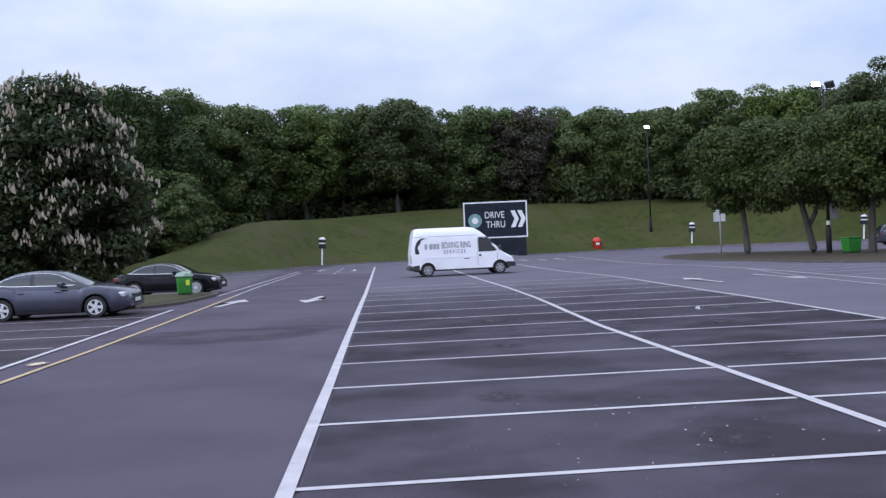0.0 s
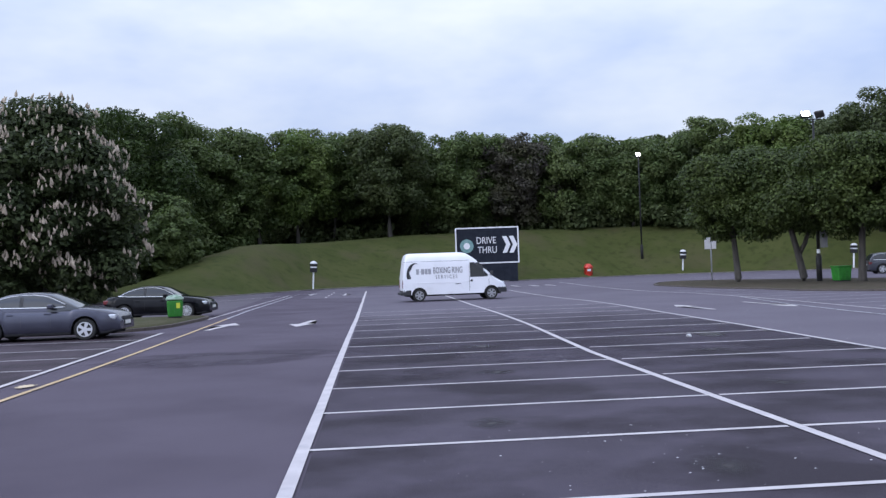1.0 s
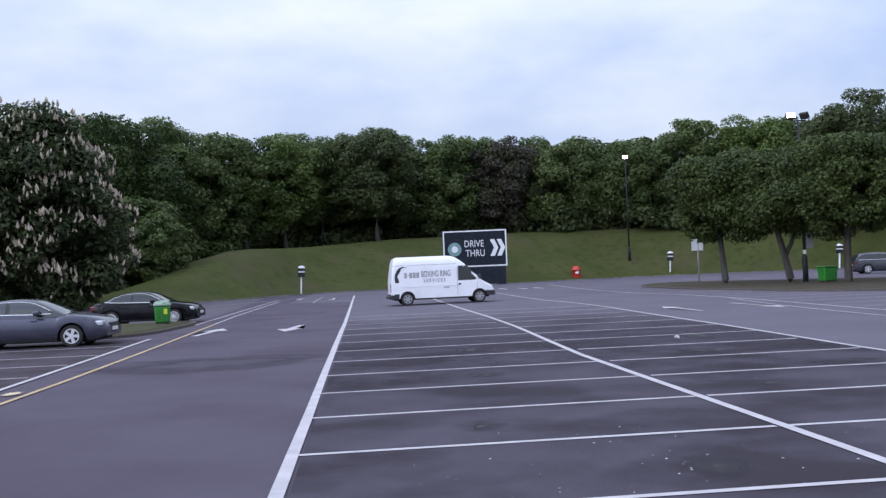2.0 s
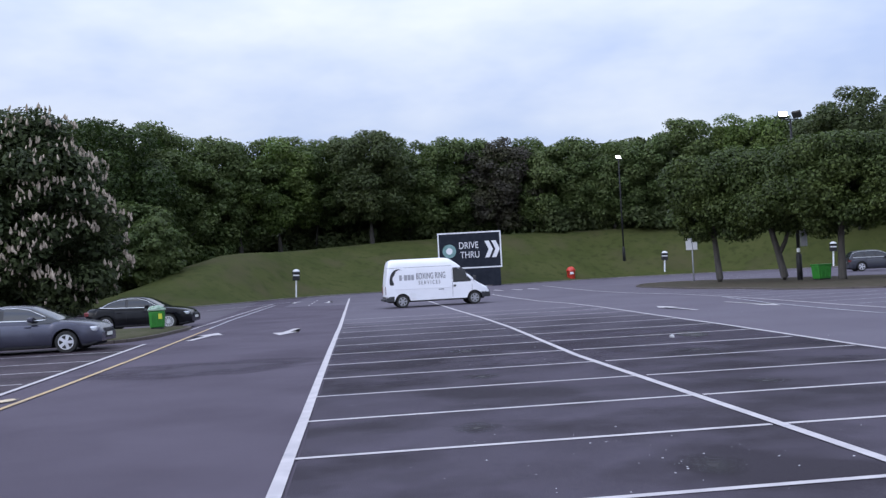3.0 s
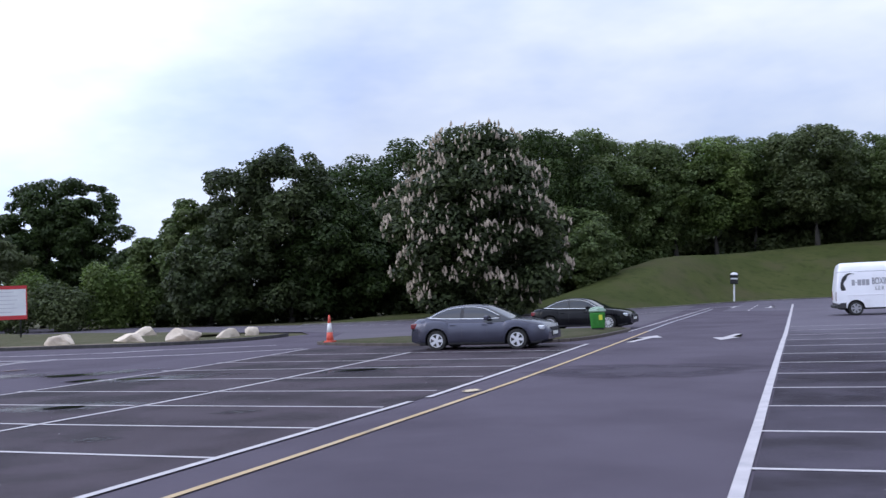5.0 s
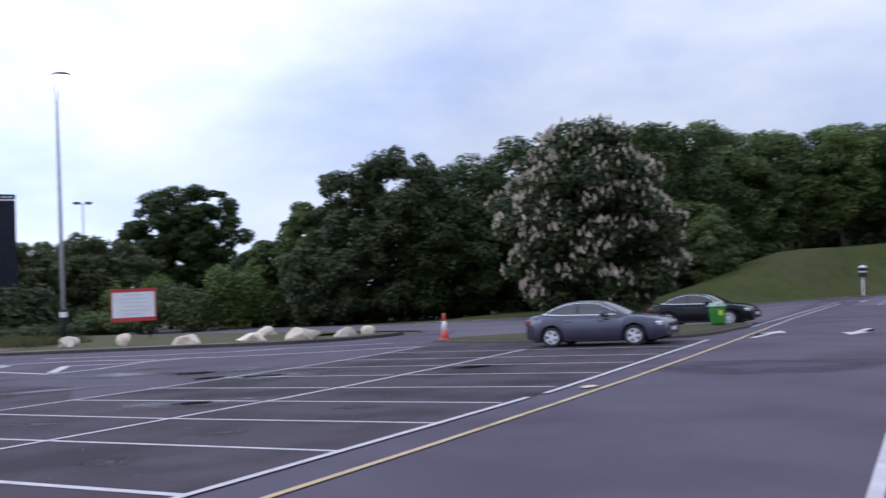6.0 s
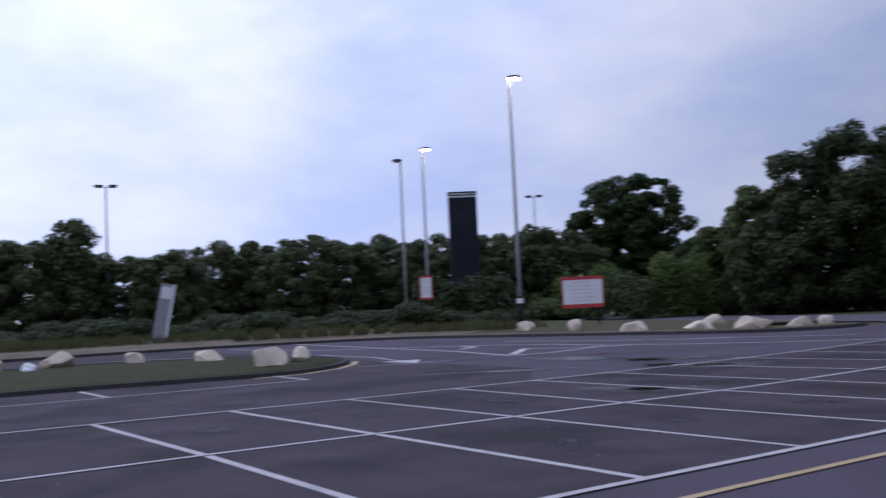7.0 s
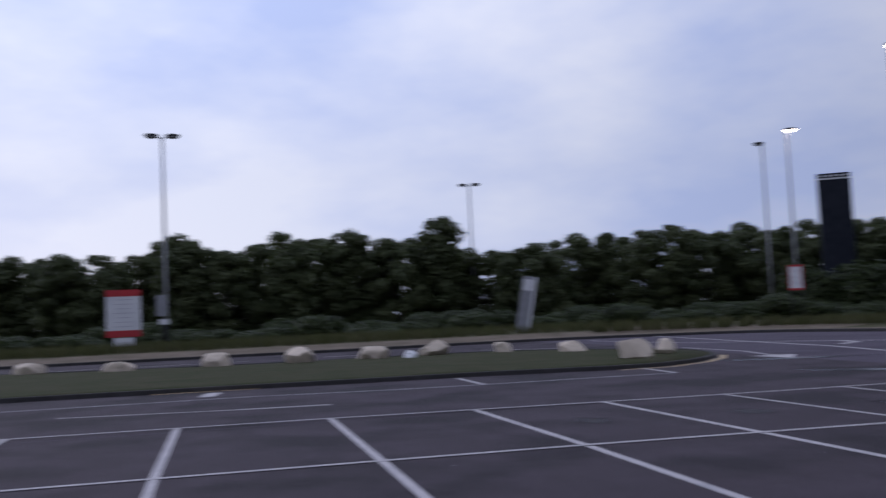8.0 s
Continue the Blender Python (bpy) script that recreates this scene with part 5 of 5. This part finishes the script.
CAR_GLASS_PALE = material("reflecting_car_glass", (0.02, 0.022, 0.028), 0.06, spec=0.6, coat=0.15)
TRIM = material("black_plastic_trim", (0.022, 0.022, 0.025), 0.6, second=(0.03, 0.03, 0.034), scale=6)
CHROME = material("chrome_strip", (0.85, 0.86, 0.88), 0.3, 0.7)
TYRE = material("tyre_rubber", (0.014, 0.014, 0.015), 0.8, second=(0.022, 0.021, 0.02), scale=8)
RIM = material("silver_alloy", (0.58, 0.58, 0.61), 0.35, 0.3)
STEEL = material("dull_steel_wheel", (0.30, 0.30, 0.32), 0.5, 0.2)
LIGHT_GLASS = material("headlight_glass", (0.62, 0.64, 0.68), 0.12, 0.3, coat=0.8)
TAIL = material("red_tail_light", (0.16, 0.015, 0.018), 0.25, coat=0.6)
PLATE = material("number_plate", (0.7, 0.7, 0.66), 0.5)
UNDER = material("dark_underbody", (0.01, 0.01, 0.011), 0.9)
SEAM = material("panel_gap", (0.012, 0.012, 0.014), 0.8)


def wheel(owner, x, y, r, width, spokes, out, mat=RIM):
    """A tyre with a spoked rim; out: +1 or -1, the side on which its face shows."""
    m = Matrix.Translation((x, y, r)) @ pose(0, 0, 0, -90 * out, 0, 0)
    bm = bmesh.new()
    turned(bm, [(r * 0.66, -width / 2), (r * 0.93, -width / 2), (r, -width / 2 + 0.035), (r, width / 2 - 0.035), (r * 0.93, width / 2), (r * 0.66, width / 2)], 32, m)
    tyre = part("wheel", bm, TYRE, owner, "black tyre on a silver rim", smooth=False)
    bm = bmesh.new()
    turned(bm, [(r * 0.69, width * 0.36), (r * 0.69, width / 2 + 0.008), (r * 0.62, width / 2 + 0.004), (r * 0.60, width * 0.25), (0.02, width * 0.2)], 32, m)
    part("rim", bm, TRIM, tyre)
    bm = bmesh.new()
    ring = [(r * 0.60, width / 2 - 0.01), (r * 0.685, width / 2 - 0.01), (r * 0.685, width / 2 + 0.014), (r * 0.60, width / 2 + 0.014)]
    rings = [[bm.verts.new((q * math.cos(2 * math.pi * k / 32), q * math.sin(2 * math.pi * k / 32), z)) for k in range(32)] for q, z in ring]
    for a, b in zip(rings, rings[1:] + rings[:1]):
        for k in range(32):
            bm.faces.new((a[k], a[(k + 1) % 32], b[(k + 1) % 32], b[k]))
    for k in range(spokes):
        rot = Matrix.Rotation(2 * math.pi * k / spokes, 4, "Z")
        w0, w1 = (0.036, 0.05) if spokes < 8 else (0.012, 0.02)
        vs = box(bm, 0.03, -w0, width * 0.28, r * 0.64, w0, width / 2 + 0.012)
        for v in vs:
            if v.co.x > r * 0.3:
                v.co.y *= w1 / w0
        bmesh.ops.transform(bm, verts=vs, matrix=rot)
    turned(bm, [(0.07, width * 0.3), (0.07, width / 2 + 0.016), (0.03, width / 2 + 0.022)], 16)
    bmesh.ops.transform(bm, verts=bm.verts, matrix=m)
    part("spokes_ring", bm, mat, tyre)


def loft(xs, low, top, half, levels, key):
    """Skins a body along x, and deals its faces out to named parts. low, top: heights over x; half(x, z, s): half width; key(x, s, z): a part's name."""
    bms = {}
    rows = []
    for x in xs:
        z0, z1 = low(x), top(x)
        row = []
        for s in levels:
            z = z0 + (z1 - z0) * s
            row.append((x, half(x, z, s), z))
        rows.append(row)

    def put(name, quad):
        bm = bms.setdefault(name, bmesh.new())
        vs = [bm.verts.new(p) for p in quad]
        try:
            bm.faces.new(vs)
        except ValueError:
            pass
    n = len(levels)
    for i in range(len(xs) - 1):
        for j in range(n - 1):
            for side in (1, -1):
                q = [rows[i][j], rows[i + 1][j], rows[i + 1][j + 1], rows[i][j + 1]]
                mid = [sum(p[k] for p in q) / 4 for k in range(3)]
                q = [(p[0], p[1] * side, p[2]) for p in q]
                if side > 0:
                    q.reverse()
                put(key(mid[0], (levels[j] + levels[j + 1]) / 2, mid[2], side), q)
    for i, rev in ((0, False), (len(xs) - 1, True)):       # end caps
        for j in range(n - 1):
            a, b = rows[i][j], rows[i][j + 1]
            q = [(a[0], -a[1], a[2]), (a[0], a[1], a[2]), (b[0], b[1], b[2]), (b[0], -b[1], b[2])]
            put(key(a[0] + (-1e-4 if i == 0 else 1e-4), (levels[j] + levels[j + 1]) / 2, (a[2] + b[2]) / 2, 0), q if rev else list(reversed(q)))
    for bm in bms.values():
        bmesh.ops.remove_doubles(bm, verts=bm.verts, dist=1e-4)
        bmesh.ops.recalc_face_normals(bm, faces=bm.faces)
    return bms


def curve(pairs):
    xs, zs = [p[0] for p in pairs], [p[1] for p in pairs]

    def f(x):
        return float(np.interp(x, xs, zs))
    return f


def eased(pairs):
    """As curve(), with rounded corners."""
    f = curve(pairs)

    def g(x):
        return (f(x - 0.09) + f(x - 0.04) + 2 * f(x) + f(x + 0.04) + f(x + 0.09)) / 6
    return g


def arch(x, axles, r, sill):
    z = sill
    for a in axles:
        if abs(x - a) < r:
            z = max(z, 0.02 + math.sqrt(max(0.0, r * r - (x - a) ** 2)) + 0.32)
    return z


def pane(owner, x0, x1, zl, zu, yf, side, mat, name="side_window", label="dark tinted glass", nx=14, nz=5, off=0.004):
    """A window pane that follows a body's skin between two edges, with its own thickness."""
    bm = bmesh.new()
    grid = []
    for x in np.linspace(x0, x1, nx):
        lo, hi = zl(x), max(zl(x) + 0.004, zu(x))
        grid.append([bm.verts.new((x, side * (yf(x, lo + (hi - lo) * k / nz) + off), lo + (hi - lo) * k / nz)) for k in range(nz + 1)])
    for a, b in zip(grid, grid[1:]):
        for k in range(nz):
            bm.faces.new((a[k], b[k], b[k + 1], a[k + 1]) if side < 0 else (a[k + 1], b[k + 1], b[k], a[k]))
    return part(name, bm, mat, owner, label, smooth=True)


def shaded(ob):
    for p in ob.data.polygons:
        p.use_smooth = True
    m = ob.modifiers.new("corners", "EDGE_SPLIT")
    m.split_angle = radians(38)


def car(name, label, m, paint, belt, roof, L, W, axles, r, spokes, side_glass, pillars, screen, rear_screen, estate=False, chrome=True, glass=CAR_GLASS_PALE):
    """A saloon or estate whose rear end is at x = 0 and which faces +x. belt, roof: outline heights."""
    ob = thing(name, label, "car", m)
    belt_f, roof_f = eased(belt), eased(roof)
    xs = sorted({round(v, 3) for v in list(np.linspace(0, L, 70)) + [a + k for a in axles for k in np.linspace(-r - 0.05, r + 0.05, 18)]})

    def plan(x):
        e = min(x, L - x)
        return W / 2 * (1 - 0.20 * max(0, 1 - e / 0.55) ** 2.2)

    def half(x, z, s):
        tuck = 1 - 0.10 * max(0, (0.38 - z) / 0.25) ** 2 - 0.035 * max(0, (z - 0.62) / 0.4) ** 2
        return plan(x) * tuck * (1 - s ** 9) ** (1 / 5) * (1.0 if s < 1 else 0)

    def key(x, s, z, side):
        if z < 0.27:
            return "skirt_%d_%d" % (sum(x > a for a in axles), side)
        return "body"
    lv = [0, 0.08, 0.16, 0.28, 0.42, 0.56, 0.68, 0.78, 0.86, 0.92, 0.96, 0.985, 1.0]
    for k, bm in loft(xs, lambda x: arch(x, axles, r + 0.055, 0.19 + 0.1 * max(0, 1 - min(x, L - x) / 0.4)), belt_f, half, lv, key).items():
        shaded(part(k.split("_")[0], bm, paint if k == "body" else TRIM, ob))
    # cabin
    x0, x1 = roof[0][0], roof[-1][0]
    base = 0.9
    gx = sorted({round(v, 3) for v in list(np.linspace(x0, x1, 46)) + list(pillars)})

    def ghalf(x, z, s):
        up = max(0, (z - base) / (max(p[1] for p in roof) - base))
        return (W / 2 - 0.06 - 0.21 * up ** 1.15) * (1 - s ** 12) ** (1 / 5) * (1.0 if s < 1 else 0)
    peak = max(p[1] for p in roof)

    def gkey(x, s, z, side):
        rz = roof_f(x)
        if z > peak - 0.075 and s > 0.8:
            return "roof"
        if x > screen:
            return "windscreen" if s > 0.8 else ("pillar" if x < screen + 0.0 else "windscreen")
        if x < rear_screen and s > 0.8:
            return "rear_window"
        return "roof"
    glv = [0, 0.12, 0.2, 0.3, 0.42, 0.54, 0.66, 0.76, 0.84, 0.9, 0.95, 0.98, 1.0]
    for k, bm in loft(gx, lambda x: base - 0.05, lambda x: max(roof_f(x), base), ghalf, glv, gkey).items():
        shaded(part("side_window" if k.startswith("side") else k, bm, paint if k in ("roof", "pillar") else glass, ob, "" if k == "roof" else "dark tinted glass"))
    for side in (-1, 1):
        wy = side * (W / 2 - 0.115)
        for a in axles:
            wheel(ob, a, wy, r, 0.21, spokes, side)
        # side panes, each with a black surround
        cuts = [side_glass[0], *pillars, side_glass[1]]
        gside = lambda x, z: ghalf(x, z, min(0.9, (z - base + 0.05) / (max(roof_f(x), base + 0.1) - base + 0.05)))
        pane(ob, side_glass[0] - 0.03, side_glass[1] + 0.03, lambda x: belt_f(x) + 0.002, lambda x: roof_f(x) - 0.068, gside, side, TRIM, "window_surround", "black window surround", 30, 5, 0.004)
        for a, b in zip(cuts, cuts[1:]):
            pane(ob, a + 0.055, b - 0.055, lambda x: belt_f(x) + 0.022, lambda x: roof_f(x) - 0.092, gside, side, glass, off=0.009)
        # door gaps, handles, trim, mirror
        def skin(x, z):
            s = (z - 0.19) / (belt_f(x) - 0.19)
            return half(x, z, min(0.97, s))
        for gap in (pillars[0], side_glass[1] - 0.38, side_glass[0] + 0.15):
            bm = bmesh.new()
            for za, zb in ((0.3, 0.45), (0.45, 0.6), (0.6, 0.75), (0.75, 0.88)):
                ya, yb = skin(gap, za) + 0.002, skin(gap, zb) + 0.002
                bm.faces.new([bm.verts.new(p) for p in ((gap - 0.006, side * ya, za), (gap + 0.006, side * ya, za), (gap + 0.006, side * yb, zb), (gap - 0.006, side * yb, zb))])
            part("door_gap", bm, SEAM, ob)
        for hx in (pillars[0] - 0.3, pillars[0] + 0.75):
            hy = skin(hx, 0.8)
            bm = bmesh.new(); box(bm, hx - 0.09, min(side * hy, side * (hy + 0.03)), 0.785, hx + 0.09, max(side * hy, side * (hy + 0.03)), 0.815, 0.008); part("door_handle", bm, paint, ob)
        hx = side_glass[1] - 0.35
        bm = bmesh.new(); box(bm, hx - 0.09, min(side * W * 0.46, side * (W / 2 + 0.14)), 0.95, hx + 0.08, max(side * W * 0.46, side * (W / 2 + 0.14)), 1.09, 0.04); part("mirror", bm, paint, ob)
        if chrome:
            bm = bmesh.new()
            pts = []
            for x in np.linspace(side_glass[0] - 0.03, side_glass[1] + 0.02, 22):
                z = belt_f(x) + 0.012
                pts.append((x, side * (gside(x, z) + 0.012), z))
            tube(bm, pts, [0.016] * len(pts), 6)
            part("chrome_strip", bm, CHROME, ob, "bright chrome strip", smooth=True)
            bm = bmesh.new()
            pts = []
            for x in np.linspace(side_glass[0] - 0.03, side_glass[1] + 0.02, 30):
                z = max(belt_f(x) + 0.012, roof_f(x) - 0.078)
                pts.append((x, side * (gside(x, z) + 0.01), z))
            tube(bm, pts, [0.009] * len(pts), 6)
            part("chrome_strip", bm, CHROME, ob, "bright chrome strip", smooth=True)
        # lamps
        zf = belt_f(L - 0.22) - 0.14
        bm = bmesh.new(); box(bm, L - 0.42, min(side * W * 0.28, side * W * 0.468), zf - 0.07, L - 0.10, max(side * W * 0.28, side * W * 0.468), zf + 0.07, 0.035); part("headlight", bm, LIGHT_GLASS, ob, "clear headlight")
        zr = belt_f(0.12) - 0.2
        bm = bmesh.new(); box(bm, 0.01, min(side * W * 0.25, side * W * 0.455), zr - 0.09, 0.28, max(side * W * 0.25, side * W * 0.455), zr + 0.09, 0.035); part("tail_light", bm, TAIL, ob, "red tail light")
    bm = bmesh.new(); box(bm, L - 0.10, -0.36, 0.36, L + 0.012, 0.36, 0.66, 0.03); part("grille", bm, TRIM, ob, "dark grille")
    bm = bmesh.new(); box(bm, L + 0.012, -0.26, 0.42, L + 0.03, 0.26, 0.53, 0.004); part("number_plate", bm, PLATE, ob, "blank number plate")
    bm = bmesh.new(); box(bm, -0.02, -0.26, 0.62, 0.012, 0.26, 0.73, 0.004); part("number_plate", bm, PLATE, ob, "blank number plate")
    bm = bmesh.new(); box(bm, 0.25, -W / 2 + 0.24, 0.16, L - 0.25, W / 2 - 0.24, 0.75); part("underbody", bm, UNDER, ob)
    return ob


SALOON_BELT = [(0, 0.55), (0.02, 0.86), (0.07, 0.99), (0.2, 1.045), (0.55, 1.05), (1.2, 1.0), (2.6, 0.97), (3.15, 0.985), (3.6, 0.95), (4.1, 0.875), (4.36, 0.79), (4.49, 0.66), (4.53, 0.52)]
SALOON_ROOF = [(0.4, 0.99), (0.62, 1.10), (0.95, 1.28), (1.3, 1.40), (1.75, 1.45), (2.15, 1.445), (2.5, 1.39), (2.82, 1.245), (3.38, 0.965)]
grey_scale = Matrix.Diagonal((1.03, 1.0, 1.0, 1))
car("saloon_car", "dark grey metallic saloon car parked beside the grass island", pose(-12.24, 29.3, 0.0, 0, 0, -1.5) @ grey_scale, CAR_GREY, SALOON_BELT, SALOON_ROOF, 4.53, 1.77, (0.92, 3.57), 0.32, 5,
    (0.62, 3.0), (1.78,), 2.52, 0.95)
car("saloon_car", "black saloon car parked behind the grass island", pose(-11.5, 41.5, 0.0, 0, 0, -4) @ Matrix.Diagonal((0.99, 1.0, 0.96, 1)), CAR_BLACK, SALOON_BELT,
    [(0.42, 0.99), (0.7, 1.12), (1.1, 1.33), (1.45, 1.43), (1.9, 1.47), (2.3, 1.45), (2.6, 1.37), (2.9, 1.2), (3.35, 0.955)], 4.53, 1.78, (0.92, 3.57), 0.33, 12, (0.66, 3.05), (1.8,), 2.6, 1.05, glass=CAR_GLASS)
car("estate_car", "dark grey estate car parked beyond the tree island", pose(39.5, 73.6, 0.0, 0, 0, -12) @ Matrix.Diagonal((1.05, 1.03, 1.12, 1)), CAR_DIM,
    [(0, 0.55), (0.02, 0.9), (0.1, 1.0), (0.6, 1.0), (2.6, 0.98), (3.2, 0.97), (3.7, 0.93), (4.2, 0.85), (4.45, 0.75), (4.56, 0.62), (4.6, 0.52)],
    [(0.06, 0.98), (0.2, 1.2), (0.42, 1.44), (0.9, 1.52), (1.9, 1.54), (2.4, 1.48), (2.75, 1.32), (3.3, 0.96)], 4.6, 1.8, (0.92, 3.57), 0.34, 5, (0.35, 3.05), (1.2, 2.0), 2.5, 0.4, estate=True)


def panel_van(m):
    L, W, r, axles = 5.62, 1.97, 0.335, (0.86, 4.74)
    ob = thing("panel_van", "white high-roof panel van with dark lettering on its side", "van", m)
    top = eased([(0, 1.0), (0.04, 1.6), (0.12, 2.36), (0.2, 2.47), (0.4, 2.53), (3.1, 2.535), (3.45, 2.50), (3.85, 2.24), (4.3, 1.86), (4.85, 1.24), (5.05, 1.12), (5.4, 0.94), (5.55, 0.78), (5.62, 0.55)])
    xs = sorted({round(v, 3) for v in list(np.linspace(0, L, 80)) + [a + k for a in axles for k in np.linspace(-r - 0.08, r + 0.08, 18)]})

    def half(x, z, s):
        nose = 1 - 0.22 * max(0, (x - 4.6) / 1.02) ** 2.4
        lean = 1 - 0.03 * max(0, z - 1.0) - 0.055 * max(0, z - 1.9) ** 1.5
        return W / 2 * nose * lean * (1 - s ** 14) ** (1 / 4) * (1.0 if s < 1 else 0)

    def key(x, s, z, side):
        if z < 0.62 and (x > 5.05 or x < 0.42):
            return "front_bumper" if x > 3 else "rear_bumper"
        if z < 0.40:
            return "sill_%d_%d" % (sum(x > a for a in axles), side)
        if 4.02 < x < 4.86 and s > 0.93:
            return "windscreen"
        return "body"
    lv = [0, 0.06, 0.12, 0.19, 0.26, 0.33, 0.40, 0.47, 0.54, 0.61, 0.68, 0.75, 0.81, 0.87, 0.91, 0.94, 0.965, 0.985, 1.0]
    mats = {"body": VAN_WHITE, "front_bumper": TRIM, "rear_bumper": TRIM, "sill": VAN_WHITE, "pillar": TRIM, "side_window": CAR_GLASS, "windscreen": CAR_GLASS}
    for k, bm in loft(xs, lambda x: arch(x, axles, r + 0.07, 0.36), top, half, lv, key).items():
        k = k.rstrip("-0123456789_")
        shaded(part(k, bm, mats[k], ob, {"front_bumper": "black plastic bumper", "rear_bumper": "black plastic bumper", "side_window": "dark window glass", "windscreen": "dark window glass"}.get(k, "")))
    for side in (-1, 1):
        for a in axles:
            wheel(ob, a, side * (W / 2 - 0.13), r, 0.23, 6, side, STEEL)
        vskin = lambda x, z: half(x, z, min(0.9, (z - 0.36) / (top(x) - 0.36)))
        pane(ob, 3.6, 4.93, lambda x: 1.2 + 0.05 * max(0, x - 4.3), lambda x: min(1.97, top(x) - 0.08), vskin, side, TRIM, "window_surround", "black window surround", 30, 6, 0.003)
        pane(ob, 3.65, 4.32, lambda x: 1.25, lambda x: min(1.92, top(x) - 0.12), vskin, side, CAR_GLASS, off=0.008)
        pane(ob, 4.38, 4.85, lambda x: 1.25 + 0.05 * max(0, x - 4.3), lambda x: min(1.92, top(x) - 0.12), vskin, side, CAR_GLASS, off=0.008)
        wy = lambda z: side * (half(2.0, z, 0.5) + 0.003)
        for gap in (3.56, 4.62):
            bm = bmesh.new()
            for za, zb in ((0.48, 0.8), (0.8, 1.1), (1.1, 1.5), (1.5, 1.9)):
                if gap > 4 and za > 1.0:
                    continue
                ya, yb = half(gap, za, 0.4) + 0.003, half(gap, zb, 0.4) + 0.003
                bm.faces.new([bm.verts.new(p) for p in ((gap - 0.007, side * ya, za), (gap + 0.007, side * ya, za), (gap + 0.007, side * yb, zb), (gap - 0.007, side * yb, zb))])
            part("door_gap", bm, SEAM, ob)
        bm = bmesh.new()
        y = half(2, 0.98, 0.4)
        box(bm, 0.5, min(side * y, side * (y + 0.012)), 0.95, 3.5, max(side * y, side * (y + 0.012)), 1.0, 0.005)
        part("side_moulding", bm, VAN_WHITE, ob)
        bm = bmesh.new()
        y = half(2, 2.08, 0.8)
        box(bm, 0.06, min(side * (y - 0.01), side * (y + 0.006)), 2.075, 3.55, max(side * (y - 0.01), side * (y + 0.006)), 2.09)
        part("roof_joint", bm, INK, ob)
        hy = half(3.68, 1.0, 0.4)
        bm = bmesh.new(); box(bm, 3.62, min(side * hy, side * (hy + 0.03)), 0.97, 3.74, max(side * hy, side * (hy + 0.03)), 1.07, 0.01); part("door_handle", bm, TRIM, ob)
        bm = bmesh.new(); box(bm, 4.70, min(side * 0.9, side * 1.14), 1.26, 4.84, max(side * 0.9, side * 1.14), 1.50, 0.05); part("mirror", bm, TRIM, ob)
        bm = bmesh.new(); box(bm, 5.18, min(side * 0.5, side * 0.79), 0.72, 5.50, max(side * 0.5, side * 0.79), 0.92, 0.05); part("headlight", bm, LIGHT_GLASS, ob, "clear headlight")
        bm = bmesh.new(); box(bm, -0.02, min(side * 0.8, side * 0.93), 0.72, 0.03, max(side * 0.8, side * 0.93), 1.15, 0.01); part("tail_light", bm, TAIL, ob, "red tail light")
    bm = bmesh.new(); box(bm, 5.56, -0.4, 0.6, 5.64, 0.4, 0.72, 0.02); part("grille", bm, TRIM, ob)
    bm = bmesh.new(); box(bm, 5.63, -0.26, 0.45, 5.65, 0.26, 0.56, 0.004); part("number_plate", bm, PLATE, ob, "blank number plate")
    bm = bmesh.new(); box(bm, 0.2, -0.7, 0.28, 5.3, 0.7, 0.9); part("underbody", bm, UNDER, ob)
    bm = bmesh.new(); box(bm, -0.12, -0.9, 0.36, 0.02, 0.9, 0.5, 0.03); part("rear_step", bm, TRIM, ob, "black rear step")
    # lettering on the side that faces the car park
    side_y = -(half(2.0, 1.6, 0.5) + 0.006)
    tilt = pose(0, 0, 0, 88.4)
    bx = 0.72
    for w, z0, z1 in ((0.14, 1.42, 1.70), (0.06, 1.54, 1.58), (0.17, 1.42, 1.70), (0.15, 1.42, 1.70), (0.15, 1.42, 1.70)):   # the trader's name, as bars
        bm = bmesh.new(); box(bm, bx, side_y - 0.004, z0, bx + w, side_y + 0.004, z1); part("name_bar", bm, BAR_INK, ob)
        bx += w + 0.03
    words("BOXING RING", 0.46, INK, ob, Matrix.Translation((1.62, -(half(2, 1.36, 0.5) + 0.008), 1.36)) @ tilt, squeeze=0.53)
    words("S E R V I C E S", 0.27, INK, ob, Matrix.Translation((1.74, -(half(2, 1.12, 0.5) + 0.008), 1.12)) @ tilt, squeeze=0.72)
    bm = bmesh.new(); box(bm, 2.8, -(half(2, 0.86, 0.5) + 0.01), 0.86, 3.1, -(half(2, 0.86, 0.5) - 0.01), 0.90); part("text_bar", bm, INK, ob)
    bm = bmesh.new()                                  # crescent emblem
    n = 18
    outer, inner = [], []
    for i in range(n + 1):
        a = radians(70 + 200 * i / n)
        outer.append((0.66 + 0.46 * math.cos(a), 1.40 + 0.62 * math.sin(a)))
        inner.append((0.76 + 0.42 * math.cos(a) * (0.9 + 0.1 * math.sin(7 * a)), 1.41 + 0.57 * math.sin(a)))
    vo, vi = [[bm.verts.new((x, side_y - 0.006, z)) for x, z in q] for q in (outer, inner)]
    for i in range(n):
        bm.faces.new((vo[i], vo[i + 1], vi[i + 1], vi[i]))
    part("emblem", bm, TRIM, ob, "dark crescent emblem")
    return ob


panel_van(pose(1.28, 49.8, 0.0, 0, 0, 4.0) @ Matrix.Diagonal((0.98, 1, 1, 1)))
